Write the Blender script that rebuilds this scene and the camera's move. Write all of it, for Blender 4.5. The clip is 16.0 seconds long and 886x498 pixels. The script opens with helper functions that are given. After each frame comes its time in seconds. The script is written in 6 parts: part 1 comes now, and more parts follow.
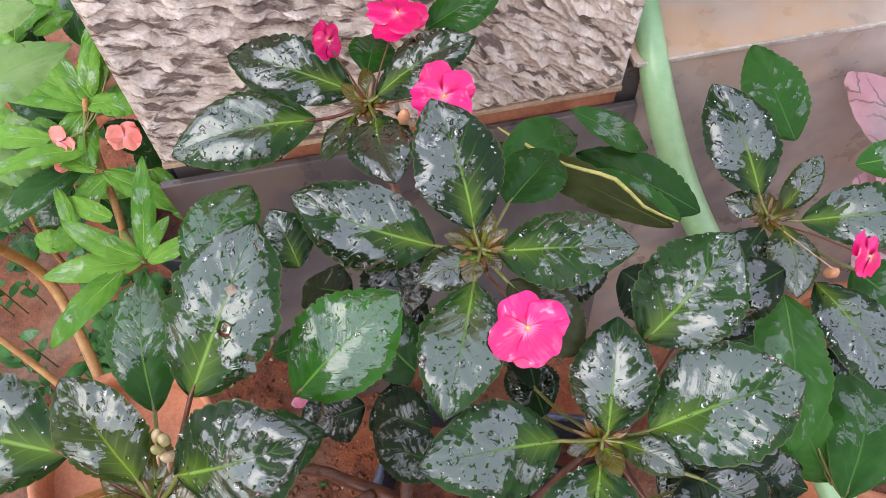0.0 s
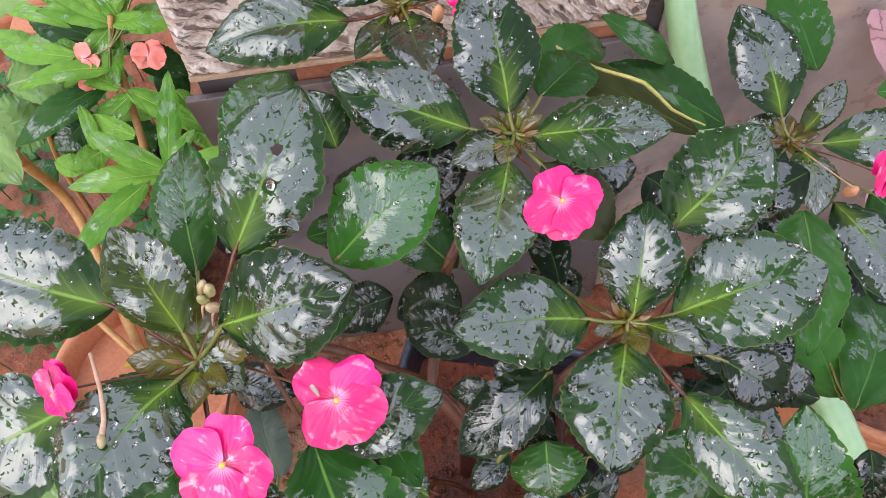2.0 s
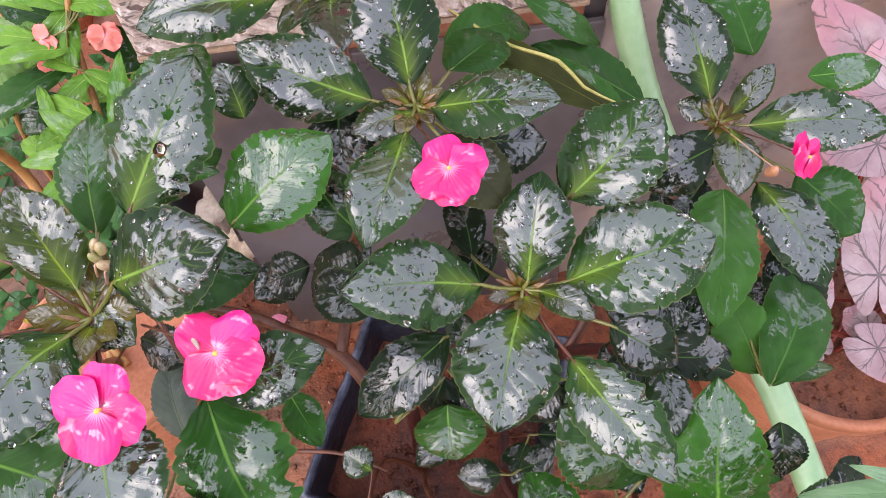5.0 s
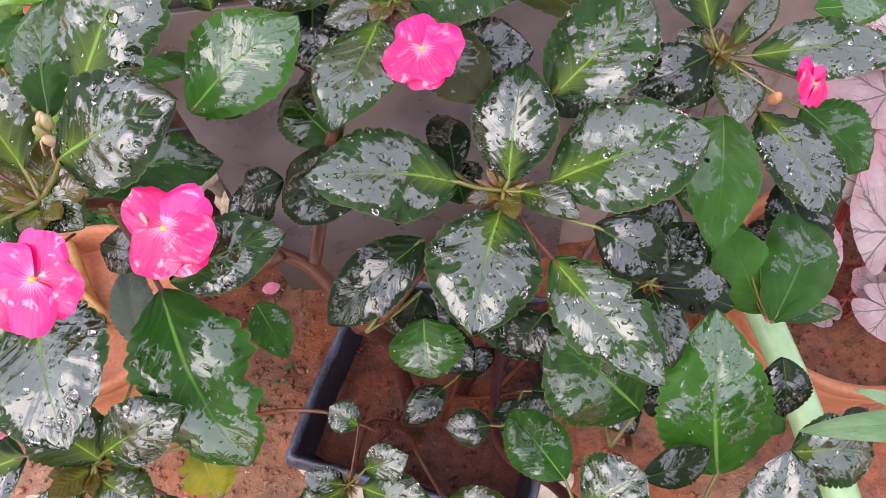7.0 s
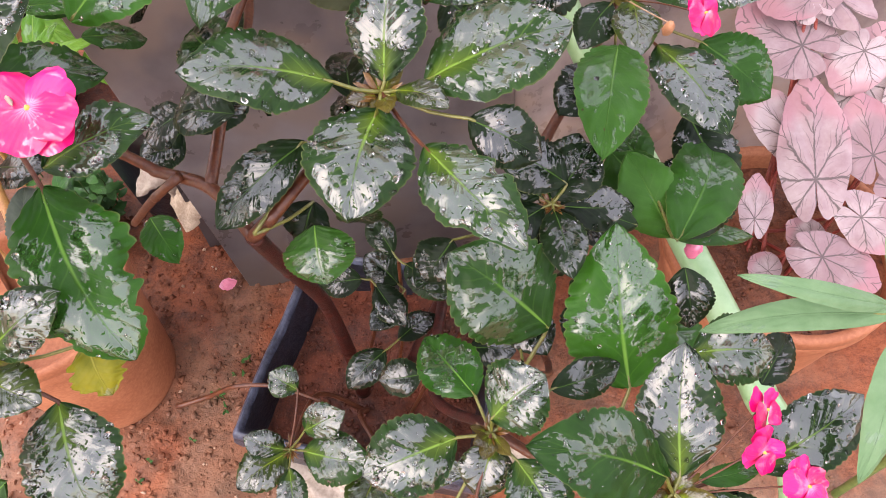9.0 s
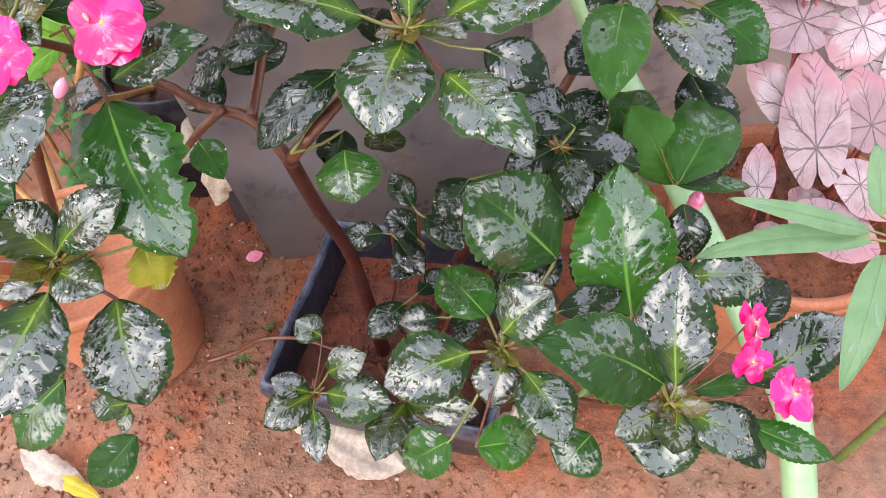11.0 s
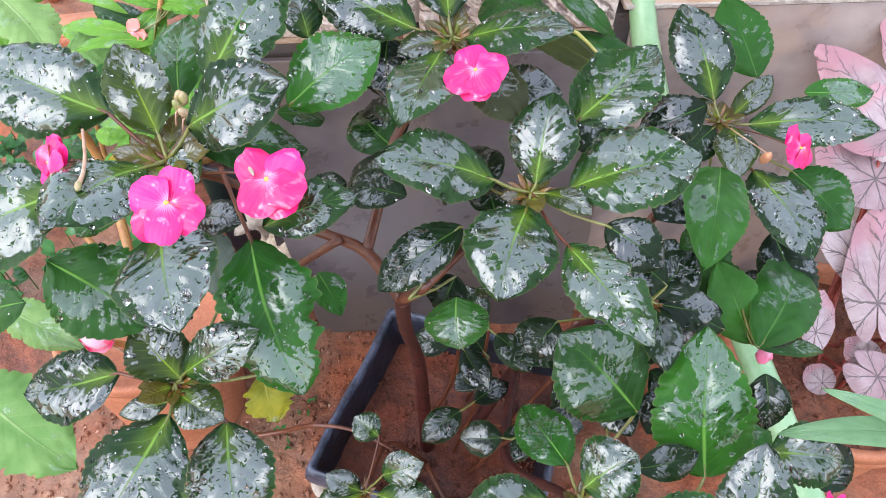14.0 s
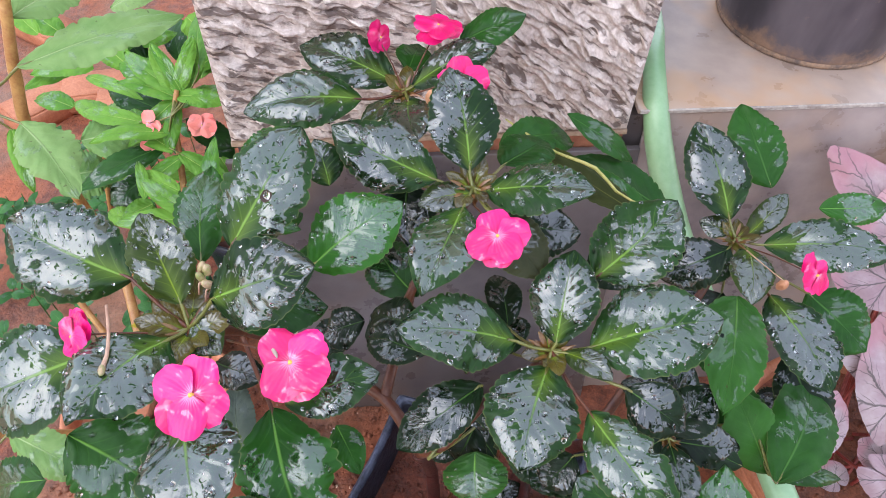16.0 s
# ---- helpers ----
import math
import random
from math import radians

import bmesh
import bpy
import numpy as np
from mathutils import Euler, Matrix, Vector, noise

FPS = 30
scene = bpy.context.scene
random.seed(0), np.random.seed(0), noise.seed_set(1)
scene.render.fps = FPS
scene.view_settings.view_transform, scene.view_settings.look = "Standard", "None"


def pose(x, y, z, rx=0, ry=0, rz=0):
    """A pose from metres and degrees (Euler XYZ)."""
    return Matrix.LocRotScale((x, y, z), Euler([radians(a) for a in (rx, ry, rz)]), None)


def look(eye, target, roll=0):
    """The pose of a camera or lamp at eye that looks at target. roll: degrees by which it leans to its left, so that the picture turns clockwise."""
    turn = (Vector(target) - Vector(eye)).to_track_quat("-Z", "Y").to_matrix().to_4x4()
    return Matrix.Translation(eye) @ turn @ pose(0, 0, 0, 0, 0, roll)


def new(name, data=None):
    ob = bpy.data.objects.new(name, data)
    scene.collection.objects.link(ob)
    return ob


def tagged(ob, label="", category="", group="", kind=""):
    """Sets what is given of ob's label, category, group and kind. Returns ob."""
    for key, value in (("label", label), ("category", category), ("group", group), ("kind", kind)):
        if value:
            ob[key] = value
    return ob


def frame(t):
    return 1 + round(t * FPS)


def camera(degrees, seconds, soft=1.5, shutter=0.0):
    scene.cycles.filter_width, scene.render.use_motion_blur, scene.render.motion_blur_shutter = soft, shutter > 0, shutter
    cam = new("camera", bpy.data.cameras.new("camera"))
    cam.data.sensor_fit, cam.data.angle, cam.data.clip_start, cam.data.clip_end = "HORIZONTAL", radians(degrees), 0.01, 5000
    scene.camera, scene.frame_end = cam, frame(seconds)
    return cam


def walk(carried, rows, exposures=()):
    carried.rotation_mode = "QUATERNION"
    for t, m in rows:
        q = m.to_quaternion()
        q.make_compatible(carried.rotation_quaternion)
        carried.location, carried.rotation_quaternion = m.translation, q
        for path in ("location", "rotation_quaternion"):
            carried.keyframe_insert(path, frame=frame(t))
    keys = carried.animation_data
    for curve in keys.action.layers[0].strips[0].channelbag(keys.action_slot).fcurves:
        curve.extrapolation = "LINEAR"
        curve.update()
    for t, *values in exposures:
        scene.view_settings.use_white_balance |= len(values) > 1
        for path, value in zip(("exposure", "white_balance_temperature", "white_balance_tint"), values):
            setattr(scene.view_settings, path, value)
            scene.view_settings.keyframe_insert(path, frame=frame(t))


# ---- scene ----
cam = camera(62.7, 16.0, 0.6)
PATH = [
    (0, (0.009, -0.011, 1.466), (-0.024, 0.991, -0.265), -1.1),
    (0.5, (0.005, -0.027, 1.461), (-0.035, 0.955, -0.28), -1.5),
    (1, (-0.01, -0.047, 1.455), (-0.056, 0.92, -0.295), -1.3),
    (1.5, (-0.02, -0.066, 1.447), (-0.065, 0.889, -0.31), -0.8),
    (2, (-0.014, -0.081, 1.441), (-0.047, 0.869, -0.319), 0.4),
    (2.5, (0.013, -0.076, 1.451), (0.002, 0.897, -0.297), 1.2),
    (3, (0.046, -0.073, 1.453), (0.054, 0.906, -0.291), 2.5),
    (3.5, (0.07, -0.08, 1.449), (0.067, 0.878, -0.307), 1.6),
    (4, (0.085, -0.081, 1.45), (0.072, 0.862, -0.314), 0.8),
    (4.5, (0.076, -0.094, 1.448), (0.034, 0.845, -0.318), -0.2),
    (4.7, (0.068, -0.098, 1.448), (0.022, 0.841, -0.318), 0.1),
    (6.8, (0.096, -0.159, 1.388), (0.009, 0.816, -0.357), -1.7),
    (7, (0.098, -0.16, 1.377), (0.019, 0.804, -0.373), -0.9),
    (7.5, (0.109, -0.181, 1.348), (0.055, 0.785, -0.403), 0.9),
    (8, (0.134, -0.207, 1.34), (0.042, 0.782, -0.396), -1.4),
    (8.5, (0.157, -0.234, 1.334), (0.072, 0.792, -0.381), -1.9),
    (9, (0.188, -0.258, 1.334), (0.112, 0.808, -0.357), -3.1),
    (9.2, (0.199, -0.271, 1.34), (0.078, 0.813, -0.336), -5.9),
    (11.3, (0.187, -0.361, 1.342), (0.063, 0.745, -0.319), -3.5),
    (11.5, (0.177, -0.356, 1.353), (0.055, 0.77, -0.294), -2.3),
    (12, (0.159, -0.351, 1.367), (0.02, 0.788, -0.271), -1.5),
    (12.5, (0.151, -0.354, 1.366), (0.001, 0.789, -0.268), -0.7),
    (13, (0.135, -0.337, 1.389), (-0.012, 0.846, -0.216), 0.4),
    (13.5, (0.114, -0.32, 1.405), (-0.042, 0.872, -0.193), 0.9),
    (14, (0.097, -0.303, 1.419), (-0.055, 0.891, -0.178), 1.6),
    (14.5, (0.091, -0.273, 1.447), (-0.058, 0.945, -0.132), 2.0),
    (15, (0.086, -0.24, 1.476), (-0.065, 1.002, -0.084), 2.1),
    (15.5, (0.074, -0.223, 1.488), (-0.084, 1.004, -0.083), 2.1),
    (16, (0.064, -0.207, 1.495), (-0.099, 1.022, -0.074), 1.9),
]
EXPOSURES = [(0, 1.30, 6850, 13), (3.5, 1.42, 6950, 19), (4.5, 1.47, 7000, 22), (7, 1.48, 7250, 23), (9, 1.69, 7600, 23), (11.5, 1.72, 7100, 16), (12.5, 1.82, 6850, 14), (13.5, 1.76, 6550, 11), (15, 1.48, 6400, 12), (16, 1.36, 6400, 14)]
walk(cam, [(t, look(eye, target, roll)) for t, eye, target, roll in PATH], EXPOSURES)

# ---- world, sun, exposure ----
world = bpy.data.worlds.new("overcast_sky")
scene.world = world
world.use_nodes = True
wn, wl = world.node_tree.nodes, world.node_tree.links
sky = wn.new("ShaderNodeTexSky")
sky.sky_type, sky.sun_disc = "NISHITA", False
sky.sun_elevation, sky.sun_rotation = radians(46), radians(228)
sky.air_density, sky.dust_density, sky.ozone_density = 1.4, 0.8, 1.0
haze = wn.new("ShaderNodeHueSaturation")
haze.inputs["Hue"].default_value = 0.525
haze.inputs["Saturation"].default_value = 0.68
wl.new(sky.outputs[0], haze.inputs["Color"])
cloud = wn.new("ShaderNodeMix")
cloud.data_type = "RGBA"
cloud.inputs[0].default_value = 0.52
cloud.inputs[7].default_value = (4.9, 5.5, 6.6, 1.0)
wl.new(haze.outputs[0], cloud.inputs[6])
wl.new(cloud.outputs[2], wn["Background"].inputs["Color"])
wn["Background"].inputs["Strength"].default_value = 0.15
sun = bpy.data.lights.new("sun", "SUN")
sun.energy, sun.angle, sun.color = 0.55, radians(56), (1.0, 0.99, 0.97)
sun_ob = new("sun", sun)
sun_ob.matrix_world = look((0, 0, 0), (0.516, 0.465, -0.719))


# ---- materials ----
class Mat:
    """A node material with short calls for its nodes."""

    def __init__(self, name, rough=0.5, **settings):
        self.m = bpy.data.materials.new(name)
        self.m.use_nodes = True
        self.n, self.l = self.m.node_tree.nodes, self.m.node_tree.links
        self.p = self.n["Principled BSDF"]
        self.p.inputs["Roughness"].default_value = rough
        for key, value in settings.items():
            self.p.inputs[key.replace("_", " ")].default_value = value

    def put(self, socket, value):
        if isinstance(value, (int, float, tuple)):
            socket.default_value = value
        else:
            self.l.new(value, socket)

    def set(self, key, value):
        self.put(self.p.inputs[key], value)
        return self

    def uv(self):
        node = self.n.new("ShaderNodeSeparateXYZ")
        self.l.new(self.n.new("ShaderNodeTexCoord").outputs["UV"], node.inputs[0])
        return node.outputs[0], node.outputs[1]

    def noise(self, scale, detail=4.0, rough=0.6, distort=0.0, stretch=None):
        node = self.n.new("ShaderNodeTexNoise")
        node.inputs["Scale"].default_value, node.inputs["Detail"].default_value = scale, detail
        node.inputs["Roughness"].default_value, node.inputs["Distortion"].default_value = rough, distort
        co = self.n.new("ShaderNodeTexCoord").outputs["Object"]
        if stretch:
            mp = self.n.new("ShaderNodeMapping")
            mp.inputs["Scale"].default_value = stretch
            self.l.new(co, mp.inputs["Vector"])
            co = mp.outputs[0]
        self.l.new(co, node.inputs["Vector"])
        return node.outputs["Fac"]

    def streaks(self, across, along, k=26.0, j=3.0):
        """Noise drawn out along one direction of a surface: fine across it, long along it, other for each object."""
        node = self.n.new("ShaderNodeTexNoise")
        node.inputs["Scale"].default_value, node.inputs["Detail"].default_value = 1.0, 3.0
        at = self.n.new("ShaderNodeCombineXYZ")
        self.put(at.inputs[0], self.math("MULTIPLY", across, k))
        self.put(at.inputs[1], self.math("MULTIPLY", along, j))
        self.put(at.inputs[2], self.math("MULTIPLY", self.chance(), 60.0))
        self.l.new(at.outputs[0], node.inputs["Vector"])
        return node.outputs["Fac"]

    def cells(self, scale, feature="F1"):
        node = self.n.new("ShaderNodeTexVoronoi")
        node.feature = feature
        node.inputs["Scale"].default_value = scale
        self.l.new(self.n.new("ShaderNodeTexCoord").outputs["Object"], node.inputs["Vector"])
        return node.outputs["Distance"]

    def chance(self):
        return self.n.new("ShaderNodeObjectInfo").outputs["Random"]

    def math(self, op, a, b=0.0, clamp=False):
        node = self.n.new("ShaderNodeMath")
        node.operation, node.use_clamp = op, clamp
        self.put(node.inputs[0], a)
        self.put(node.inputs[1], b)
        return node.outputs[0]

    def ramp(self, value, lo, hi, a=0.0, b=1.0):
        node = self.n.new("ShaderNodeMapRange")
        node.interpolation_type = "SMOOTHSTEP"
        for i, v in enumerate((value, lo, hi, a, b)):
            self.put(node.inputs[i], v)
        return node.outputs[0]

    def mix(self, fac, a, b):
        node = self.n.new("ShaderNodeMix")
        node.data_type = "RGBA"
        self.put(node.inputs[0], fac)
        self.put(node.inputs[6], (*a, 1) if isinstance(a, tuple) and len(a) == 3 else a)
        self.put(node.inputs[7], (*b, 1) if isinstance(b, tuple) and len(b) == 3 else b)
        return node.outputs[2]

    def bump(self, height, strength=0.3, distance=0.002, under=None):
        node = self.n.new("ShaderNodeBump")
        node.inputs["Strength"].default_value, node.inputs["Distance"].default_value = strength, distance
        self.l.new(height, node.inputs["Height"])
        if under is not None:
            self.l.new(under, node.inputs["Normal"])
        return node.outputs[0]


def leaf_veins(m):
    """Midrib and side veins of a leaf from its own length and breadth: (midrib, side veins, distance from midrib)."""
    u, v = m.uv()
    off = m.math("ABSOLUTE", m.math("SUBTRACT", u, 0.5))
    wob = m.math("MULTIPLY", m.noise(45.0, 2.0), 0.05)
    mid = m.ramp(m.math("ADD", off, m.math("MULTIPLY", v, 0.022)), 0.010, 0.034, 1.0, 0.0)
    run = m.math("SUBTRACT", m.math("ADD", v, wob), m.math("MULTIPLY", m.math("POWER", off, 0.8), 0.5))
    saw = m.math("ABSOLUTE", m.math("SUBTRACT", m.math("FRACT", m.math("MULTIPLY", run, 8.0)), 0.5))
    side = m.ramp(saw, 0.0, 0.10, 1.0, 0.0)
    return mid, side, off, v, saw, run


def leaf_material(name, dark, light, rib, wet=0.6, young=0.0, film=0.03, spots=0.0, edge=None):
    m = Mat(name)
    mid, side, off, v, saw, run = leaf_veins(m)
    tone = m.math("ADD", m.math("MULTIPLY", m.noise(38.0, 4.0), 0.75), m.math("MULTIPLY", m.chance(), 0.35))
    col = m.mix(m.ramp(tone, 0.25, 0.85), dark, light)
    col = m.mix(m.math("MULTIPLY", m.math("MULTIPLY", side, m.ramp(off, 0.05, 0.34, 1.0, 0.15)), 0.10 + young * 0.22), col, rib)
    if young:
        flush = m.math("MULTIPLY", m.ramp(v, 0.0, 0.55, 1.0, 0.0), m.ramp(off, 0.0, 0.30, 1.0, 0.0))
        col = m.mix(m.math("MULTIPLY", flush, young), col, (0.15, 0.24, 0.02))
    col = m.mix(m.math("MULTIPLY", mid, m.ramp(v, 0.10, 0.75, 0.9, 0.22)), col, rib)
    col = m.mix(m.ramp(off, 0.486, 0.495, 0.0, 0.35), col, (0.16, 0.18, 0.06))
    if edge:
        col = m.mix(m.ramp(m.math("ADD", off, m.math("MULTIPLY", m.noise(60.0), 0.12)), 0.42, 0.52), col, edge)
    if spots:
        col = m.mix(m.ramp(m.noise(95.0, 2.0), 0.70, 0.74, 0.0, spots), col, (0.05, 0.025, 0.012))
    m.set("Base Color", col)
    # the film of rain water: broad sheets with ragged edges, small dry islands and a dry strip beside the midrib
    patch = m.noise(24.0, 3.0, 0.55, 0.5)
    ragged = m.noise(150.0, 4.0, 0.6, 0.6)
    streak = m.streaks(run, m.uv()[0])
    isles = m.ramp(m.noise(240.0, 1.5, 0.5, 0.8), 0.63, 0.68, 0.0, 0.5)
    lean = m.math("ADD", m.ramp(m.math("ADD", v, m.math("MULTIPLY", off, 0.45)), 0.08, 0.48, 0.34, 0.0), m.ramp(off, 0.34, 0.5, 0.0, 0.20))
    shape = m.math("SUBTRACT", m.math("ADD", m.math("ADD", patch, m.ramp(saw, 0.0, 0.45, -0.03, 0.015)), m.math("MULTIPLY", m.math("SUBTRACT", ragged, 0.5), 0.29)), m.math("ADD", lean, isles))
    shape = m.math("ADD", shape, m.math("MULTIPLY", m.math("SUBTRACT", streak, 0.5), 0.20))
    cut = 0.60 - 0.28 * wet
    pool = m.ramp(shape, cut, cut + 0.034)
    pool = m.math("MULTIPLY", pool, m.math("SUBTRACT", 1.0, m.math("MULTIPLY", mid, 0.75)))
    m.set("Roughness", 0.42)
    m.set("Specular IOR Level", 0.12)
    m.set("Coat Weight", m.math("ADD", m.math("MULTIPLY", pool, 0.20 + 0.65 * wet), 0.03 * wet, True))
    m.set("Coat Roughness", m.ramp(m.noise(60.0, 3.0), 0.35, 0.65, film, film + 0.06))
    m.set("Coat IOR", 2.5)
    m.set("Coat Tint", (0.63, 0.69, 0.86, 1.0))
    quilt = m.math("ADD", m.math("MULTIPLY", m.ramp(saw, 0.0, 0.35), 0.14), m.math("MULTIPLY", m.noise(130.0, 4.0), 0.6))
    b = m.bump(quilt, 0.45, 0.0016)
    b = m.bump(mid, 0.5, 0.0012, b)
    m.set("Normal", b)
    brim = m.ramp(shape, cut - 0.02, cut + 0.07)
    wave = m.math("ADD", m.math("MULTIPLY", patch, 0.6), m.math("ADD", m.math("MULTIPLY", m.noise(110.0, 3.0, 0.6), 0.28), m.math("ADD", m.math("ADD", m.math("MULTIPLY", streak, 0.40), m.math("MULTIPLY", m.noise(330.0, 3.0, 0.6, 0.4), 0.10)), m.math("MULTIPLY", m.ramp(saw, 0.0, 0.3), 0.10))))
    wave = m.math("ADD", wave, m.math("MULTIPLY", brim, 1.15))
    m.set("Coat Normal", m.bump(wave, 0.50, 0.0025))
    m.set("Subsurface Weight", 0.0)
    return m.m


LEAF = {
    "wet": leaf_material("wet_dark_leaf", (0.006, 0.021, 0.005), (0.016, 0.052, 0.009), (0.18, 0.32, 0.05), 0.80, 0.5),
    "young": leaf_material("young_leaf", (0.012, 0.023, 0.004), (0.029, 0.050, 0.007), (0.20, 0.28, 0.02), 0.76, 0.5),
    "core": leaf_material("bronze_young_leaf", (0.042, 0.026, 0.006), (0.090, 0.072, 0.011), (0.26, 0.30, 0.03), 0.45, 0.9),
    # leaf copy with the canopy's shade put into a near-black green
    "dark": leaf_material("shade_painted_leaf", (0.003, 0.009, 0.003), (0.009, 0.026, 0.006), (0.05, 0.12, 0.02), 0.6),
    "bright": leaf_material("bright_wet_leaf", (0.012, 0.062, 0.006), (0.028, 0.118, 0.011), (0.14, 0.32, 0.05), 0.62),
    "green": leaf_material("mid_green_leaf", (0.010, 0.040, 0.006), (0.024, 0.085, 0.012), (0.12, 0.27, 0.04), 0.5),
    "matte": leaf_material("matte_green_leaf", (0.022, 0.085, 0.010), (0.038, 0.130, 0.018), (0.10, 0.22, 0.04), 0.14, spots=0.9),
    "leafy": leaf_material("plain_green_leaf", (0.010, 0.046, 0.006), (0.022, 0.088, 0.011), (0.06, 0.16, 0.03), 0.3),
    "brown": leaf_material("brown_tinged_leaf", (0.020, 0.022, 0.010), (0.036, 0.040, 0.014), (0.08, 0.09, 0.03), 0.35),
    "grey": leaf_material("leaf_underside", (0.10, 0.13, 0.10), (0.16, 0.20, 0.15), (0.22, 0.28, 0.16), 0.0),
    "curled": leaf_material("yellow_edged_leaf", (0.012, 0.055, 0.010), (0.03, 0.10, 0.02), (0.18, 0.26, 0.05), 0.2, edge=(0.42, 0.40, 0.08)),
    "yellowing": leaf_material("yellowing_leaf", (0.03, 0.07, 0.008), (0.22, 0.19, 0.012), (0.30, 0.28, 0.05), 0.2, spots=0.8),
    "yellowish": leaf_material("yellow_leaf", (0.40, 0.30, 0.03), (0.55, 0.42, 0.05), (0.5, 0.42, 0.1), 0.1),
    "balsam": leaf_material("balsam_leaf", (0.050, 0.165, 0.012), (0.140, 0.300, 0.036), (0.28, 0.42, 0.09), 0.3),
    "pale": leaf_material("pale_broad_leaf", (0.10, 0.21, 0.05), (0.20, 0.31, 0.10), (0.32, 0.42, 0.18), 0.2, spots=0.5),
    "strap": leaf_material("strap_leaf", (0.095, 0.190, 0.085), (0.165, 0.270, 0.145), (0.12, 0.23, 0.10), 0.1),
    "olive": leaf_material("olive_leaf_underside", (0.020, 0.026, 0.004), (0.045, 0.055, 0.010), (0.10, 0.10, 0.02), 0.0),
    "weed": leaf_material("small_weed_leaf", (0.02, 0.09, 0.02), (0.06, 0.18, 0.04), (0.1, 0.25, 0.06), 0.2),
}


def grainy(name, dark, light, scale, rough=0.6, bump=0.3, distance=0.002, fine=6.0, **settings):
    m = Mat(name, rough, **settings)
    big, small = m.noise(scale, 5.0), m.noise(scale * fine, 5.0)
    tone = m.math("ADD", m.math("MULTIPLY", big, 0.6), m.math("MULTIPLY", small, 0.4))
    m.set("Base Color", m.mix(m.ramp(tone, 0.32, 0.68), dark, light))
    m.set("Normal", m.bump(m.math("ADD", m.math("MULTIPLY", big, 0.4), small), bump, distance))
    return m.m


def soil_material(name, dark, light, wet):
    m = Mat(name, 0.7)
    big, mid, grit = m.noise(7.0, 4.0), m.noise(45.0, 5.0), m.noise(260.0, 4.0, 0.7)
    crumbs = m.cells(120.0)
    tone = m.math("ADD", m.math("MULTIPLY", big, 0.45), m.math("ADD", m.math("MULTIPLY", mid, 0.35), m.math("MULTIPLY", grit, 0.3)))
    col = m.mix(m.ramp(tone, 0.38, 0.72), dark, light)
    col = m.mix(m.ramp(crumbs, 0.0, 0.30, 0.25, 0.0), col, (0.50, 0.22, 0.12))
    if wet == "mud":
        place = m.n.new("ShaderNodeSeparateXYZ")
        m.l.new(m.n.new("ShaderNodeTexCoord").outputs["Object"], place.inputs[0])
        front = m.ramp(m.math("ADD", place.outputs[1], m.math("MULTIPLY", m.math("SUBTRACT", big, 0.5), 0.5)), -0.08, 0.16, 0.55, 0.0)
        col = m.mix(front, col, m.mix(m.ramp(tone, 0.35, 0.75), (0.20, 0.105, 0.062), (0.56, 0.35, 0.22)))
        col = m.mix(m.ramp(m.noise(3.1, 3.0, 0.6, 0.5), 0.40, 0.66, 0.0, 0.55), col, m.mix(mid, (0.17, 0.095, 0.058), (0.42, 0.27, 0.17)))
    m.set("Base Color", col)
    m.set("Roughness", m.ramp(big, 0.4, 0.65, 0.5, 0.85) if wet else 0.8)
    h = m.math("ADD", m.math("MULTIPLY", mid, 1.0), m.math("ADD", m.math("MULTIPLY", grit, 0.5), m.math("MULTIPLY", crumbs, -0.35)))
    m.set("Normal", m.bump(h, 0.8, 0.005))
    return m.m


SOIL = soil_material("red_earth", (0.076, 0.018, 0.008), (0.43, 0.125, 0.052), "mud")
LIGHT_SOIL = soil_material("crumbly_red_soil", (0.075, 0.022, 0.011), (0.36, 0.12, 0.055), True)
POT_SOIL = soil_material("wet_potting_soil", (0.030, 0.007, 0.004), (0.21, 0.050, 0.021), True)
STEM = grainy("red_brown_stem", (0.018, 0.003, 0.002), (0.078, 0.011, 0.006), 60.0, 0.48, 0.5, 0.0015, Coat_Weight=0.06, Coat_Roughness=0.25)
TWIG = grainy("reddish_twig", (0.065, 0.015, 0.007), (0.150, 0.045, 0.016), 60.0, 0.38, 0.3, 0.001, Coat_Weight=0.15)
PETIOLE = grainy("green_petiole", (0.10, 0.11, 0.022), (0.20, 0.19, 0.04), 50.0, 0.35, 0.2, 0.001, Coat_Weight=0.4)
GREEN_STEM = grainy("green_stem", (0.08, 0.15, 0.03), (0.20, 0.24, 0.07), 50.0, 0.4, 0.2, 0.001)
TAN_STEM = grainy("orange_tan_stem", (0.34, 0.14, 0.045), (0.50, 0.28, 0.09), 50.0, 0.4, 0.2, 0.001)
TUFT = grainy("bronze_shoot", (0.11, 0.026, 0.006), (0.21, 0.11, 0.016), 120.0, 0.35, 0.2, 0.001, Coat_Weight=0.5)
BEGONIA_STEM = grainy("red_begonia_stem", (0.20, 0.025, 0.02), (0.40, 0.08, 0.06), 60.0, 0.4, 0.2, 0.001)
TERRACOTTA = grainy("terracotta", (0.34, 0.105, 0.046), (0.54, 0.21, 0.105), 9.0, 0.62, 0.25, 0.001, 18.0)
BLACK_BAG = grainy("black_plastic", (0.006, 0.007, 0.010), (0.024, 0.028, 0.042), 18.0, 0.34, 0.5, 0.004, 4.0)
BAG_RIM = grainy("dusty_black_plastic", (0.012, 0.013, 0.022), (0.105, 0.120, 0.175), 26.0, 0.32, 0.5, 0.003, 5.0)
